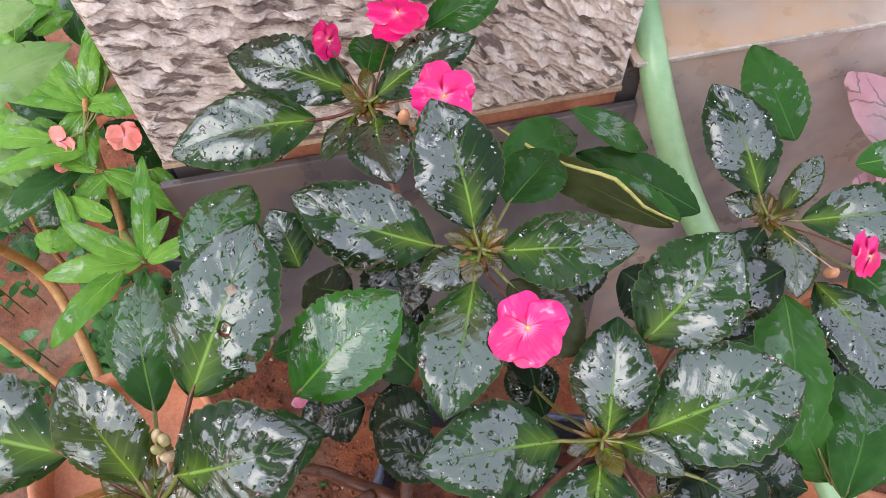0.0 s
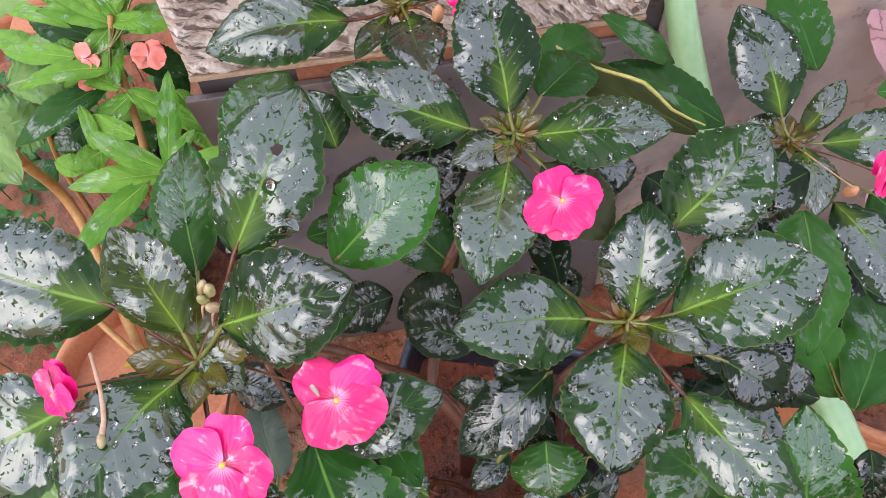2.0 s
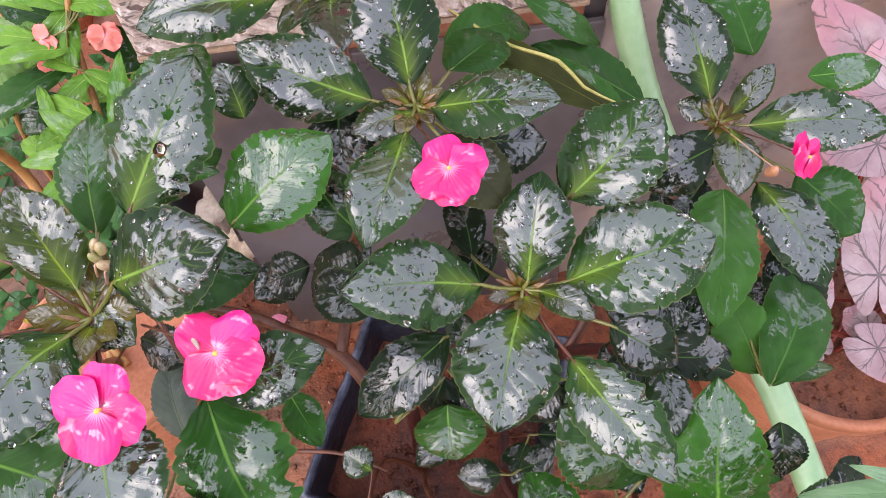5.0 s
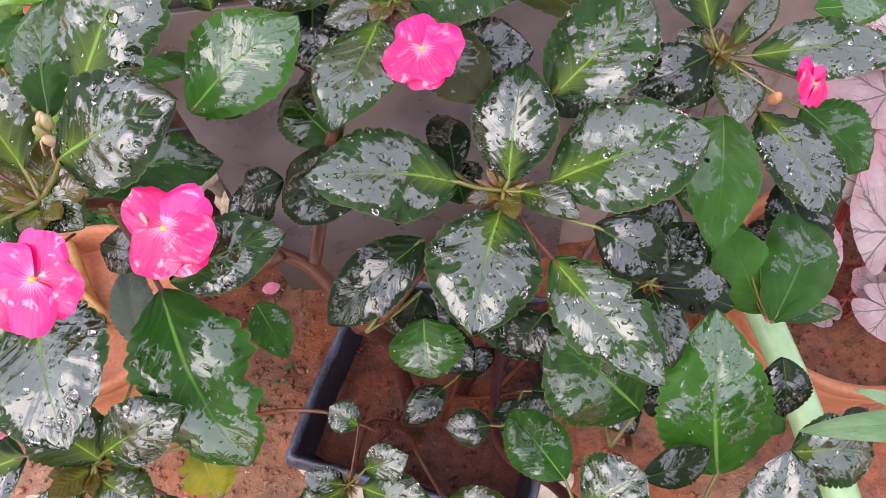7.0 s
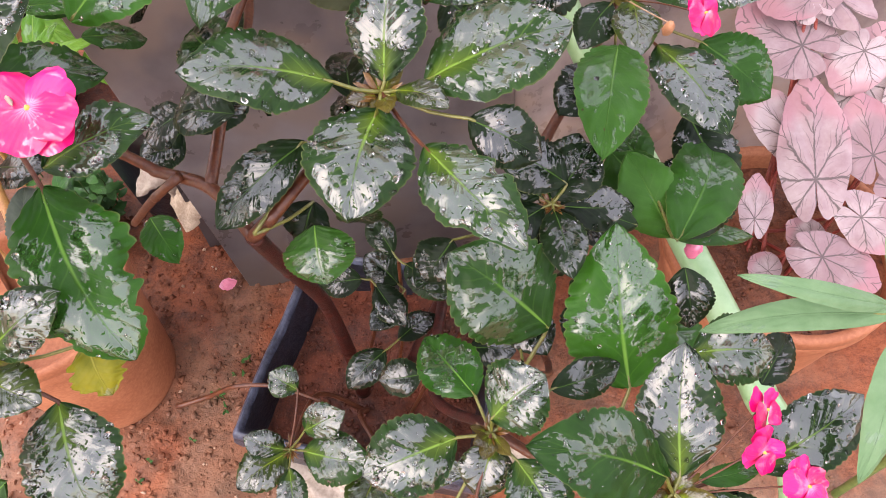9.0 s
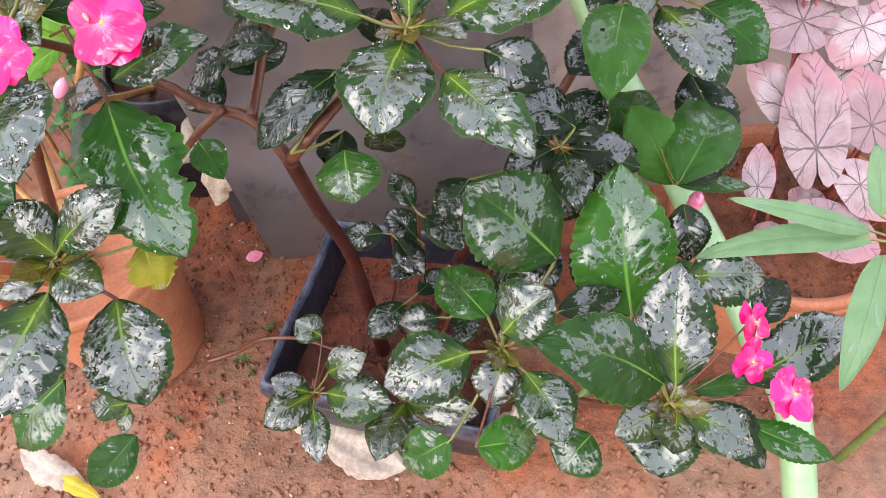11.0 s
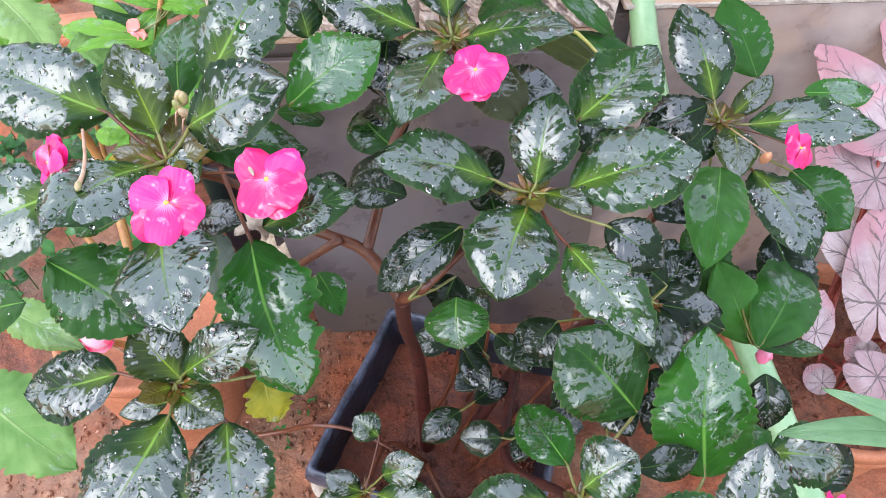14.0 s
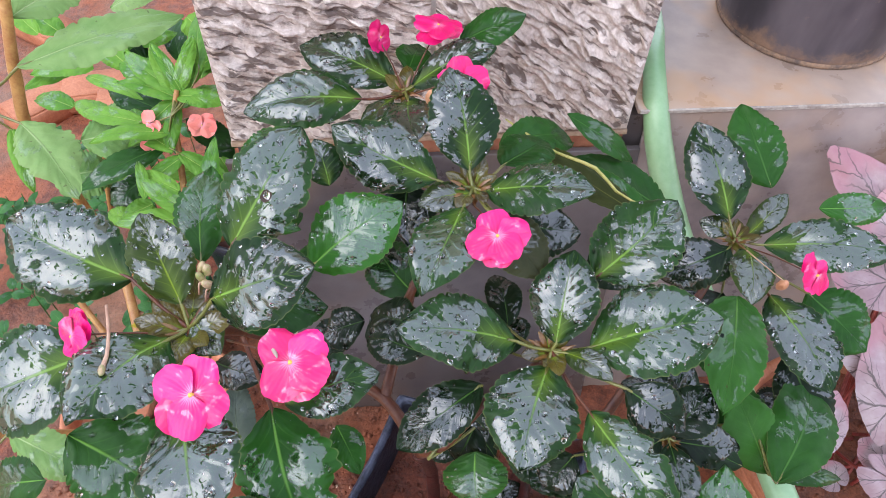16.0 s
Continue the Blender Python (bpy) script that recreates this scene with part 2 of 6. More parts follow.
DRY = grainy("dry_leaf", (0.36, 0.26, 0.18), (0.72, 0.60, 0.46), 35.0, 0.6, 0.5, 0.002)
PAPER = grainy("pale_dry_sheet", (0.25, 0.19, 0.15), (0.50, 0.42, 0.34), 25.0, 0.5, 0.5, 0.003)
HOSE = grainy("green_plastic_hose", (0.205, 0.38, 0.175), (0.32, 0.50, 0.265), 10.0, 0.36, 0.05, 0.001, 5.0, Coat_Weight=0.5, Coat_Roughness=0.22)

def hewn_stone(name, slant):
    """Grey-beige stone with crevice shade painted dark along its slanting chisel strokes."""
    m = Mat(name, 0.6)
    big, small = m.noise(34.0, 5.0), m.noise(204.0, 5.0)
    tone = m.math("ADD", m.math("MULTIPLY", big, 0.6), m.math("MULTIPLY", small, 0.4))
    col = m.mix(m.ramp(tone, 0.32, 0.68), (0.46, 0.35, 0.29), (0.84, 0.73, 0.65))
    turn = m.n.new("ShaderNodeMapping")
    turn.inputs["Rotation"].default_value = (0.0, radians(-slant), 0.0)
    m.l.new(m.n.new("ShaderNodeTexCoord").outputs["Object"], turn.inputs["Vector"])
    long = m.n.new("ShaderNodeMapping")
    long.inputs["Scale"].default_value = (26.0, 26.0, 120.0)
    m.l.new(turn.outputs[0], long.inputs["Vector"])
    shaded_groove = m.n.new("ShaderNodeTexNoise")
    shaded_groove.inputs["Scale"].default_value, shaded_groove.inputs["Detail"].default_value = 1.0, 4.0
    shaded_groove.inputs["Distortion"].default_value = 0.5
    m.l.new(long.outputs[0], shaded_groove.inputs["Vector"])
    # dark brown streaks put the undercuts' shade into the colour
    m.set("Base Color", m.mix(m.ramp(shaded_groove.outputs["Fac"], 0.38, 0.48, 0.85, 0.0), col, (0.095, 0.055, 0.040)))
    h = m.math("ADD", m.math("MULTIPLY", small, 0.4), m.math("MULTIPLY", shaded_groove.outputs["Fac"], 2.0))
    m.set("Normal", m.bump(h, 0.9, 0.006))
    return m.m


STONE = {16: hewn_stone("grey_cut_stone", 16), 38: hewn_stone("grey_cut_stone_steep", 38)}
STONE_EDGE = grainy("stone_tile_edge", (0.30, 0.20, 0.13), (0.50, 0.36, 0.25), 30.0, 0.7, 0.3, 0.002)
GROUT = grainy("pale_grout", (0.55, 0.50, 0.45), (0.72, 0.68, 0.62), 60.0, 0.8, 0.3, 0.001)
WORN_EDGE = grainy("worn_cement_edge", (0.24, 0.19, 0.16), (0.58, 0.52, 0.46), 26.0, 0.6, 0.3, 0.001)
BRICKWORK = grainy("wet_brick_red_render", (0.22, 0.075, 0.040), (0.40, 0.16, 0.09), 16.0, 0.45, 0.3, 0.002)
BUD = grainy("pale_green_bud", (0.20, 0.25, 0.05), (0.50, 0.30, 0.20), 90.0, 0.4, 0.2, 0.001, Coat_Weight=0.4)
PEACH = grainy("peach_bud", (0.48, 0.20, 0.11), (0.62, 0.32, 0.16), 90.0, 0.45, 0.2, 0.001)
EYE = grainy("yellow_flower_eye", (0.70, 0.36, 0.05), (0.85, 0.60, 0.12), 200.0, 0.5, 0.2, 0.001)
CREAM = grainy("cream_leaf_edge", (0.26, 0.27, 0.05), (0.50, 0.44, 0.14), 60.0, 0.5, 0.3, 0.001)
PEBBLE = grainy("pale_pebble", (0.45, 0.26, 0.17), (0.70, 0.52, 0.38), 60.0, 0.6, 0.3, 0.001)


def wet_slab(name, dark, light, warm=(0.36, 0.215, 0.125)):
    m = Mat(name, 0.4)
    big, mid, fine = m.noise(3.2, 4.0, 0.55), m.noise(14.0, 5.0), m.noise(220.0, 3.0)
    tone = m.math("ADD", m.math("MULTIPLY", big, 0.7), m.math("MULTIPLY", mid, 0.3))
    col = m.mix(m.ramp(tone, 0.36, 0.64), dark, light)
    col = m.mix(m.ramp(m.noise(5.5, 3.0), 0.47, 0.64, 0.0, 0.70), col, warm)
    m.set("Base Color", col)
    m.set("Roughness", m.ramp(mid, 0.35, 0.65, 0.26, 0.48))
    m.set("Normal", m.bump(m.math("ADD", mid, m.math("MULTIPLY", fine, 0.3)), 0.12, 0.002))
    return m.m


SLAB = wet_slab("wet_grey_slab", (0.060, 0.051, 0.054), (0.142, 0.122, 0.124), (0.140, 0.104, 0.086))
WALL_FACE = wet_slab("wet_pinkish_render", (0.155, 0.124, 0.122), (0.405, 0.330, 0.302), (0.40, 0.288, 0.220))
LEDGE = wet_slab("wet_cement_ledge", (0.27, 0.200, 0.160), (0.50, 0.385, 0.310), (0.52, 0.315, 0.175))


def bucket_material():
    """Dark plastic with dried mud splashed round its foot."""
    m = Mat("dark_planter_plastic", 0.42)
    col = m.mix(m.ramp(m.noise(9.0, 4.0, 0.6, 0.0, (1, 1, 0.25)), 0.35, 0.65), (0.040, 0.034, 0.042), (0.120, 0.100, 0.112))
    place = m.n.new("ShaderNodeSeparateXYZ")
    m.l.new(m.n.new("ShaderNodeTexCoord").outputs["Object"], place.inputs[0])
    splash = m.math("SUBTRACT", place.outputs[2], m.math("MULTIPLY", m.noise(22.0, 5.0, 0.65), 0.10))
    col = m.mix(m.ramp(splash, 0.738, 0.772, 0.85, 0.0), col, m.mix(m.noise(60.0), (0.12, 0.07, 0.045), (0.42, 0.25, 0.15)))
    m.set("Base Color", m.mix(m.ramp(m.noise(40.0, 5.0), 0.64, 0.74, 0.0, 0.3), col, (0.25, 0.17, 0.12)))
    m.set("Normal", m.bump(m.noise(80.0), 0.2, 0.001))
    return m.m


BUCKET = bucket_material()
MUD = grainy("dried_mud_stain", (0.09, 0.065, 0.055), (0.34, 0.21, 0.13), 34.0, 0.6, 0.3, 0.001, 5.0)


def petal_material(name, inner, outer, streak):
    m = Mat(name, 0.38)
    u, v = m.uv()
    tone = m.math("ADD", m.math("MULTIPLY", m.noise(60.0, 3.0), 0.5), m.math("MULTIPLY", m.chance(), 0.5))
    col = m.mix(m.ramp(tone, 0.2, 0.8), outer, inner)
    lines = m.math("ABSOLUTE", m.math("SUBTRACT", m.math("FRACT", m.math("MULTIPLY", u, 9.0)), 0.5))
    col = m.mix(m.math("MULTIPLY", m.ramp(lines, 0.0, 0.2, 0.22, 0.0), m.ramp(v, 0.0, 0.8, 1.0, 0.2)), col, streak)
    throat = m.ramp(m.math("ADD", v, m.math("MULTIPLY", lines, 0.25)), 0.06, 0.34, 0.55, 0.0)
    col = m.mix(throat, col, (0.88, 0.42, 0.58))
    m.set("Base Color", col)
    patch = m.noise(62.0, 3.0, 0.55, 0.8)
    m.set("Coat Weight", m.ramp(m.math("ADD", m.math("ADD", patch, m.ramp(v, 0.1, 0.8, 0.04, 0.0)), m.math("MULTIPLY", lines, 0.10)), 0.600, 0.660, 0.0, 1.0))
    m.set("Coat IOR", 2.0)
    m.set("Coat Roughness", 0.15)
    m.set("Coat Normal", m.bump(m.math("ADD", patch, m.math("MULTIPLY", m.noise(170.0, 3.0), 0.5)), 0.6, 0.002))
    m.set("Normal", m.bump(m.math("ADD", m.noise(70.0, 3.0), m.math("MULTIPLY", lines, 0.4)), 0.4, 0.0015))
    return m.m


PINK = petal_material("hot_pink_petal", (0.82, 0.008, 0.185), (0.72, 0.004, 0.120), (0.55, 0.002, 0.060))
PALE_PINK = petal_material("pale_pink_petal", (0.85, 0.26, 0.36), (0.80, 0.14, 0.25), (0.7, 0.08, 0.2))
BLUSH = petal_material("blush_petal", (0.86, 0.50, 0.56), (0.82, 0.36, 0.46), (0.75, 0.25, 0.35))
CORAL = petal_material("coral_petal", (0.80, 0.16, 0.13), (0.74, 0.26, 0.20), (0.66, 0.06, 0.06))


def begonia_material():
    m = Mat("silver_pink_begonia", 0.5)
    x, y = m.uv()
    dx, dy = m.math("SUBTRACT", x, 0.5), m.math("SUBTRACT", y, 0.27)
    r = m.math("SQRT", m.math("ADD", m.math("MULTIPLY", dx, dx), m.math("MULTIPLY", dy, dy)))
    a = m.math("DIVIDE", m.math("ARCTAN2", dx, dy), 0.78)
    a = m.math("ADD", a, m.math("MULTIPLY", m.math("SUBTRACT", m.noise(30.0, 3.0), 0.5), 0.45))
    near = m.math("ABSOLUTE", m.math("SUBTRACT", a, m.math("ROUND", a)))
    ragged = m.math("MULTIPLY", m.math("SUBTRACT", m.noise(260.0, 2.0), 0.5), 0.020)
    thin = m.math("ADD", m.math("MULTIPLY", near, r), ragged)
    main = m.math("MULTIPLY", m.ramp(thin, 0.004, 0.018, 1.0, 0.0), m.ramp(r, 0.36, 0.50, 1.0, 0.0))
    fork = m.math("ABSOLUTE", m.math("SUBTRACT", m.math("FRACT", m.math("ADD", m.math("SUBTRACT", m.math("MULTIPLY", r, 7.0), m.math("MULTIPLY", near, 4.6)), m.math("MULTIPLY", m.noise(45.0, 2.0), 0.7))), 0.5))
    twigs = m.math("MULTIPLY", m.ramp(m.math("ADD", fork, ragged), 0.03, 0.13, 0.85, 0.0), m.math("MULTIPLY", m.ramp(near, 0.10, 0.40, 1.0, 0.0), m.ramp(r, 0.10, 0.22)))
    tone = m.math("ADD", m.math("MULTIPLY", m.noise(24.0, 5.0), 0.7), m.math("MULTIPLY", m.chance(), 0.35))
    col = m.mix(m.ramp(tone, 0.3, 0.8), (0.27, 0.165, 0.180), (0.49, 0.395, 0.400))
    col = m.mix(m.ramp(m.math("ADD", r, m.math("MULTIPLY", m.noise(60.0), 0.12)), 0.46, 0.62, 0.0, 0.55), col, (0.44, 0.170, 0.205))
    vein = m.math("MAXIMUM", main, twigs)
    m.set("Base Color", m.mix(m.math("MULTIPLY", vein, 0.85), col, (0.070, 0.055, 0.052)))
    m.set("Roughness", m.ramp(m.noise(70.0), 0.4, 0.6, 0.35, 0.6))
    m.set("Normal", m.bump(m.math("ADD", m.noise(130.0), m.math("MULTIPLY", vein, -0.8)), 0.35, 0.0016))
    return m.m


BEGONIA = begonia_material()
DROP = Mat("water_drop", 0.02, Transmission_Weight=1.0, IOR=1.33, Base_Color=(1, 1, 1, 1)).m

# ---- helpers for building ----
rnd = random.Random(7)
UP = Vector((0, 0, 1))


def mesh_ob(name, bm, material, smooth=True):
    me = bpy.data.meshes.new(name)
    bm.to_mesh(me)
    bm.free()
    for mat in material if isinstance(material, (list, tuple)) else [material]:
        me.materials.append(mat)
    me.polygons.foreach_set("use_smooth", [smooth] * len(me.polygons))
    return new(name, me)


def part(name, bm, material, parent, label="", kind="", smooth=True):
    ob = mesh_ob(name, bm, material, smooth)
    ob.parent = parent
    ob.matrix_parent_inverse = Matrix.Translation(parent.get("base", (0, 0, 0))).inverted()
    return tagged(ob, label, "", "", kind)


def thing(name, base, label, category, group=""):
    ob = new(name)
    ob.location, ob["base"] = base, base
    ob.empty_display_size = 0.05
    return tagged(ob, label, category, group)


def tube(points, radii, sides=10, cap=True, bm=None):
    """A tapered round tube through the points, smoothed between them."""
    bm = bm or bmesh.new()
    pts = [Vector(p) for p in points]
    path, rads = [], []
    for i in range(len(pts) - 1):
        p0, p1, p2, p3 = pts[max(i - 1, 0)], pts[i], pts[i + 1], pts[min(i + 2, len(pts) - 1)]
        n = max(2, int((p2 - p1).length / max(0.012, radii[i] * 1.5)))
        n = min(n, 14)
        for k in range(n):
            t = k / n
            path.append(0.5 * (2 * p1 + (p2 - p0) * t + (2 * p0 - 5 * p1 + 4 * p2 - p3) * t * t + (3 * p1 - p0 - 3 * p2 + p3) * t ** 3))
            rads.append(radii[i] + (radii[i + 1] - radii[i]) * t)
    path.append(pts[-1])
    rads.append(radii[-1])
    rings, ref = [], None
    for i, p in enumerate(path):
        d = (path[min(i + 1, len(path) - 1)] - path[max(i - 1, 0)]).normalized()
        if ref is None:
            ref = d.orthogonal().normalized()
        ref = (ref - d * ref.dot(d)).normalized()
        side = d.cross(ref)
        rings.append([bm.verts.new(p + (ref * math.cos(a) + side * math.sin(a)) * rads[i]) for a in (2 * math.pi * k / sides for k in range(sides))])
    for a, b in zip(rings, rings[1:]):
        for k in range(sides):
            bm.faces.new((a[k], a[(k + 1) % sides], b[(k + 1) % sides], b[k]))
    if cap:
        bm.faces.new(rings[0][::-1])
        bm.faces.new(rings[-1])
    return bm


def blob(bm, centre, axis, length, width, seed=0, rough=0.1, seg=8, rings=6):
    """A closed bud-like or pebble-like lump along an axis."""
    axis = Vector(axis).normalized()
    s = axis.orthogonal().normalized()
    q = axis.cross(s)
    rows = []
    for i in range(1, rings):
        a = math.pi * i / rings
        row = []
        for k in range(seg):
            b = 2 * math.pi * k / seg
            d = s * math.cos(b) + q * math.sin(b)
            r = math.sin(a) * width * (1 + rough * noise.noise(d * 1.7 + Vector((seed, i, 0))))
            row.append(bm.verts.new(Vector(centre) + d * r - axis * math.cos(a) * length * 0.5))
        rows.append(row)
    lo, hi = bm.verts.new(Vector(centre) - axis * length * 0.5), bm.verts.new(Vector(centre) + axis * length * 0.5)
    for k in range(seg):
        bm.faces.new((lo, rows[0][(k + 1) % seg], rows[0][k]))
        bm.faces.new((hi, rows[-1][k], rows[-1][(k + 1) % seg]))
        for a, b in zip(rows, rows[1:]):
            bm.faces.new((a[k], a[(k + 1) % seg], b[(k + 1) % seg], b[k]))
    return bm


FACING = Vector((0, -0.32, 0.95)).normalized()


class Blade:
    """The surface of a leaf between its base and tip: at(v, u) with v along it and u across from -1 to 1."""

    def __init__(self, base, tip, width, arch=0.06, cup=0.16, droop=0.10, roll=0.0, shape="ovate", teeth=0.03, seed=0.0, curl=0.0, torn=0.0):
        self.b, self.t, self.w = Vector(base), Vector(tip), width
        self.d = (self.t - self.b)
        self.len = self.d.length
        self.d.normalize()
        n = FACING - self.d * FACING.dot(self.d)
        if n.length < 0.15:
            n = Vector((0, -1, 0.2)) - self.d * self.d.dot(Vector((0, -1, 0.2)))
        self.n = n.normalized()
        self.n.rotate(Matrix.Rotation(radians(roll), 3, self.d))
        self.s = self.d.cross(self.n)
        self.arch, self.cup, self.droop, self.shape, self.teeth, self.seed, self.curl, self.torn = arch, cup, droop, shape, teeth, seed, curl, torn

    def half(self, v):
        if self.shape == "narrow":
            h = (v + 0.02) ** 0.55 * (1 - v) ** 0.75 * 1.95
        elif self.shape == "deltoid":
            h = (v + 0.003) ** 0.52 * (1 - v) ** 0.86 * 2.47
        elif self.shape == "round":
            h = (v + 0.004) ** 0.45 * (1.0 - v) ** 0.48 * 1.93
        else:
            h = (v + 0.003) ** 0.78 * (1 - v) ** 0.84 * 3.07
        return max(h, 0.010) * self.w * 0.5

    def at(self, v, u):
        h = self.half(v)
        edge, far = abs(u), u > 0
        saw = (v * 15.0 + 0.35 * math.sin(self.seed * 9 + v * 7) + 0.4 * far) % 1.0
        tooth = math.sqrt(max(0.0, 1 - (2 * saw - 1.15) ** 2 / 1.33)) - 0.6
        h *= 1 + self.teeth * tooth * edge ** 6 * (0.6 + 0.7 * noise.noise(Vector((v * 11, self.seed, far)))) + 0.07 * noise.noise(Vector((v * 3.4, self.seed, 2 + far))) * edge
        if self.torn:
            h *= 1 - self.torn * edge * max(0.0, noise.noise(Vector((v * 9 + self.seed, 4.0 if far else 9.0, self.seed))) + 0.15) * min(1.0, v * 6)
        z = self.arch * self.len * math.sin(math.pi * v) - self.droop * self.len * max(0.0, v - 0.62) ** 2 * 3.0
        z += self.cup * h * (edge ** 0.9 - 1.25 * edge ** 2.4)
        z += self.w * 0.080 * noise.noise(Vector((v * 4.0 + self.seed, u * 1.7, self.seed * 3))) * (0.2 + edge)
        z += self.w * 0.030 * noise.noise(Vector((v * 10 + self.seed, u * 4.0, self.seed * 5))) * edge
        z += self.w * 0.016 * (abs(math.cos(math.pi * 8.0 * (v - 0.287 * edge ** 0.8))) - 0.6) * min(1.0, edge * 3.0) * (1 - edge ** 6)
        z += self.w * 0.022 * tooth * edge ** 8
        z -= self.curl * h * max(0.0, u) ** 2
        bend = 0.035 * self.len * math.sin(math.pi * v) * math.sin(self.seed * 12.3)
        return self.b + self.d * (v * self.len) + self.s * (u * h + bend) + self.n * z

    def mesh(self, rows=72, cols=16, holes=()):
        bm = bmesh.new()
        uv = bm.loops.layers.uv.new("UVMap")
        grid = [[bm.verts.new(self.at(i / rows, 2 * j / cols - 1)) for j in range(cols + 1)] for i in range(rows + 1)]
        for i in range(rows):
            for j in range(cols):
                f = bm.faces.new((grid[i][j], grid[i][j + 1], grid[i + 1][j + 1], grid[i + 1][j]))
                for loop, (a, b) in zip(f.loops, ((i, j), (i, j + 1), (i + 1, j + 1), (i + 1, j))):
                    loop[uv].uv = (b / cols, a / rows)
        for v, u, size in holes:
            centre = self.at(v, u)
            gone = [f for f in bm.faces if (f.calc_center_median() - centre).length < size]
            rim = {p for f in gone for p in f.verts if any(g not in gone for g in p.link_faces)}
            bmesh.ops.delete(bm, geom=gone, context="FACES")
            for p in rim:
                if p.is_valid:
                    way = p.co - centre
                    p.co = centre + way.normalized() * size * (1.0 + 0.25 * noise.noise(way.normalized() * 1.6 + Vector((v, u, 0))))
        bmesh.ops.recalc_face_normals(bm, faces=bm.faces)
        return bm

    def drops(self, count, big=1.0, r=None):
        r = r or rnd
        bm = bmesh.new()
        for _ in range(count):
            v, u = r.uniform(0.06, 0.95), r.uniform(-0.95, 0.95)
            if r.random() < 0.35:
                u = math.copysign(r.uniform(0.78, 0.95), u)
            p = self.at(v, u)
            dv, du = self.at(min(v + 0.02, 1), u) - p, self.at(v, min(u + 0.05, 1.0)) - p
            n = du.cross(dv)
            n = n.normalized() if n.length > 1e-12 else self.n
            if n.dot(self.n) < 0:
                n = -n
            size = big * (0.0006 + 0.0021 * r.random() ** 2.2)
            if r.random() < 0.06:
                size = big * r.uniform(0.0026, 0.0040)
            t1 = (dv - n * dv.dot(n)).normalized()
            t1.rotate(Matrix.Rotation(r.uniform(-0.8, 0.8), 3, n))
            t2 = n.cross(t1)
            lon = size * r.uniform(0.85, 1.5)
            top = bm.verts.new(p + n * size * 0.62)
            rings = []
            wob = [r.uniform(0.8, 1.2) for _ in range(8)]
            for hgt, rad in ((0.48, 0.55), (0.22, 0.90), (-0.05, 1.0)):
                rings.append([bm.verts.new(p + n * size * hgt + (t1 * lon * math.cos(math.pi * k / 4) + t2 * size * math.sin(math.pi * k / 4)) * rad * wob[k]) for k in range(8)])
            low = bm.verts.new(p - n * size * 0.08)
            for k in range(8):
                bm.faces.new((top, rings[0][k], rings[0][(k + 1) % 8]))
                bm.faces.new((low, rings[2][(k + 1) % 8], rings[2][k]))
                for a, b in zip(rings, rings[1:]):
                    bm.faces.new((a[k], b[k], b[(k + 1) % 8], a[(k + 1) % 8]))
        return bm


SHAPES = {"balsam": "narrow", "strap": "narrow", "grey": "round"}
LEAF_LABEL = {
    "core": "tiny bronze-green young leaf", "wet": "dark green leaf with a wet grey sheen", "young": "small young leaf with yellow-green veins", "dark": "green leaf coloured dark for canopy shade",
    "bright": "bright green wet leaf", "green": "mid green toothed leaf", "matte": "matte green leaf with brown spots", "leafy": "plain dark green leaf",
    "brown": "brown-tinged dark leaf", "olive": "olive-green folded leaf", "grey": "grey-green underside of a leaf", "curled": "curled leaf with a yellow edge", "yellowing": "torn yellowing leaf",
    "yellowish": "small withered yellow leaf", "balsam": "narrow light green toothed leaf", "pale": "broad pale green leaf", "strap": "long narrow pale green leaf",
}
DROPS = {"wet": 70, "young": 34, "bright": 14, "dark": 12, "curled": 6, "green": 8}
count_leaf = [0]


def leaf(plant, kind, base, tip, width, joint=None, **shape):
    """One leaf with its petiole from the joint on the branch, and the drops that lie on it."""
    count_leaf[0] += 1
    seed = count_leaf[0] * 0.731
    r = random.Random(count_leaf[0])
    base, tip = Vector(base), Vector(tip)
    opts = dict(arch=r.uniform(0.03, 0.09), cup=r.uniform(0.14, 0.38), droop=r.uniform(0.04, 0.14), roll=r.uniform(-11, 11), teeth=0.19, seed=seed, shape=SHAPES.get(kind, "ovate"))
    if kind == "balsam":
        opts["teeth"] = 0.16
    if kind == "pale":
        opts.update(teeth=0.26, torn=0.22)
    if kind == "strap":
        opts.update(teeth=0.02, cup=0.3)
    if kind == "curled":
        opts.update(curl=1.3, cup=0.4)
    holes = shape.pop("holes", ())
    opts.update(shape)
    blade = Blade(base, tip, width, **opts)
    ob = part("leaf", blade.mesh(holes=holes), LEAF[kind], plant, LEAF_LABEL.get(kind, ""))
    if joint is not None:
        joint = Vector(joint)
        gap = (base - joint).length
        if gap < 0.11:
            rad = 0.0011 + width * 0.008
            mid = joint.lerp(base, 0.55) - Vector((0, 0, gap * 0.08))
            end = blade.at(0.10, 0.0) - blade.n * rad * 0.7
            part("petiole", tube([joint, mid, base - blade.n * rad * 0.4, end], [rad * 1.15, rad, rad, rad * 0.6], 7), PETIOLE if kind not in ("wet", "young", "bright") else TWIG if gap > 0.05 else PETIOLE, ob)
    n = int(DROPS.get(kind, 0) * min(1.3, width / 0.06))
    if n:
        part("water_drops", blade.drops(n, 1.0 if width > 0.04 else 0.8, r), DROP, ob, "clear rain drops", "stuff")
    return ob


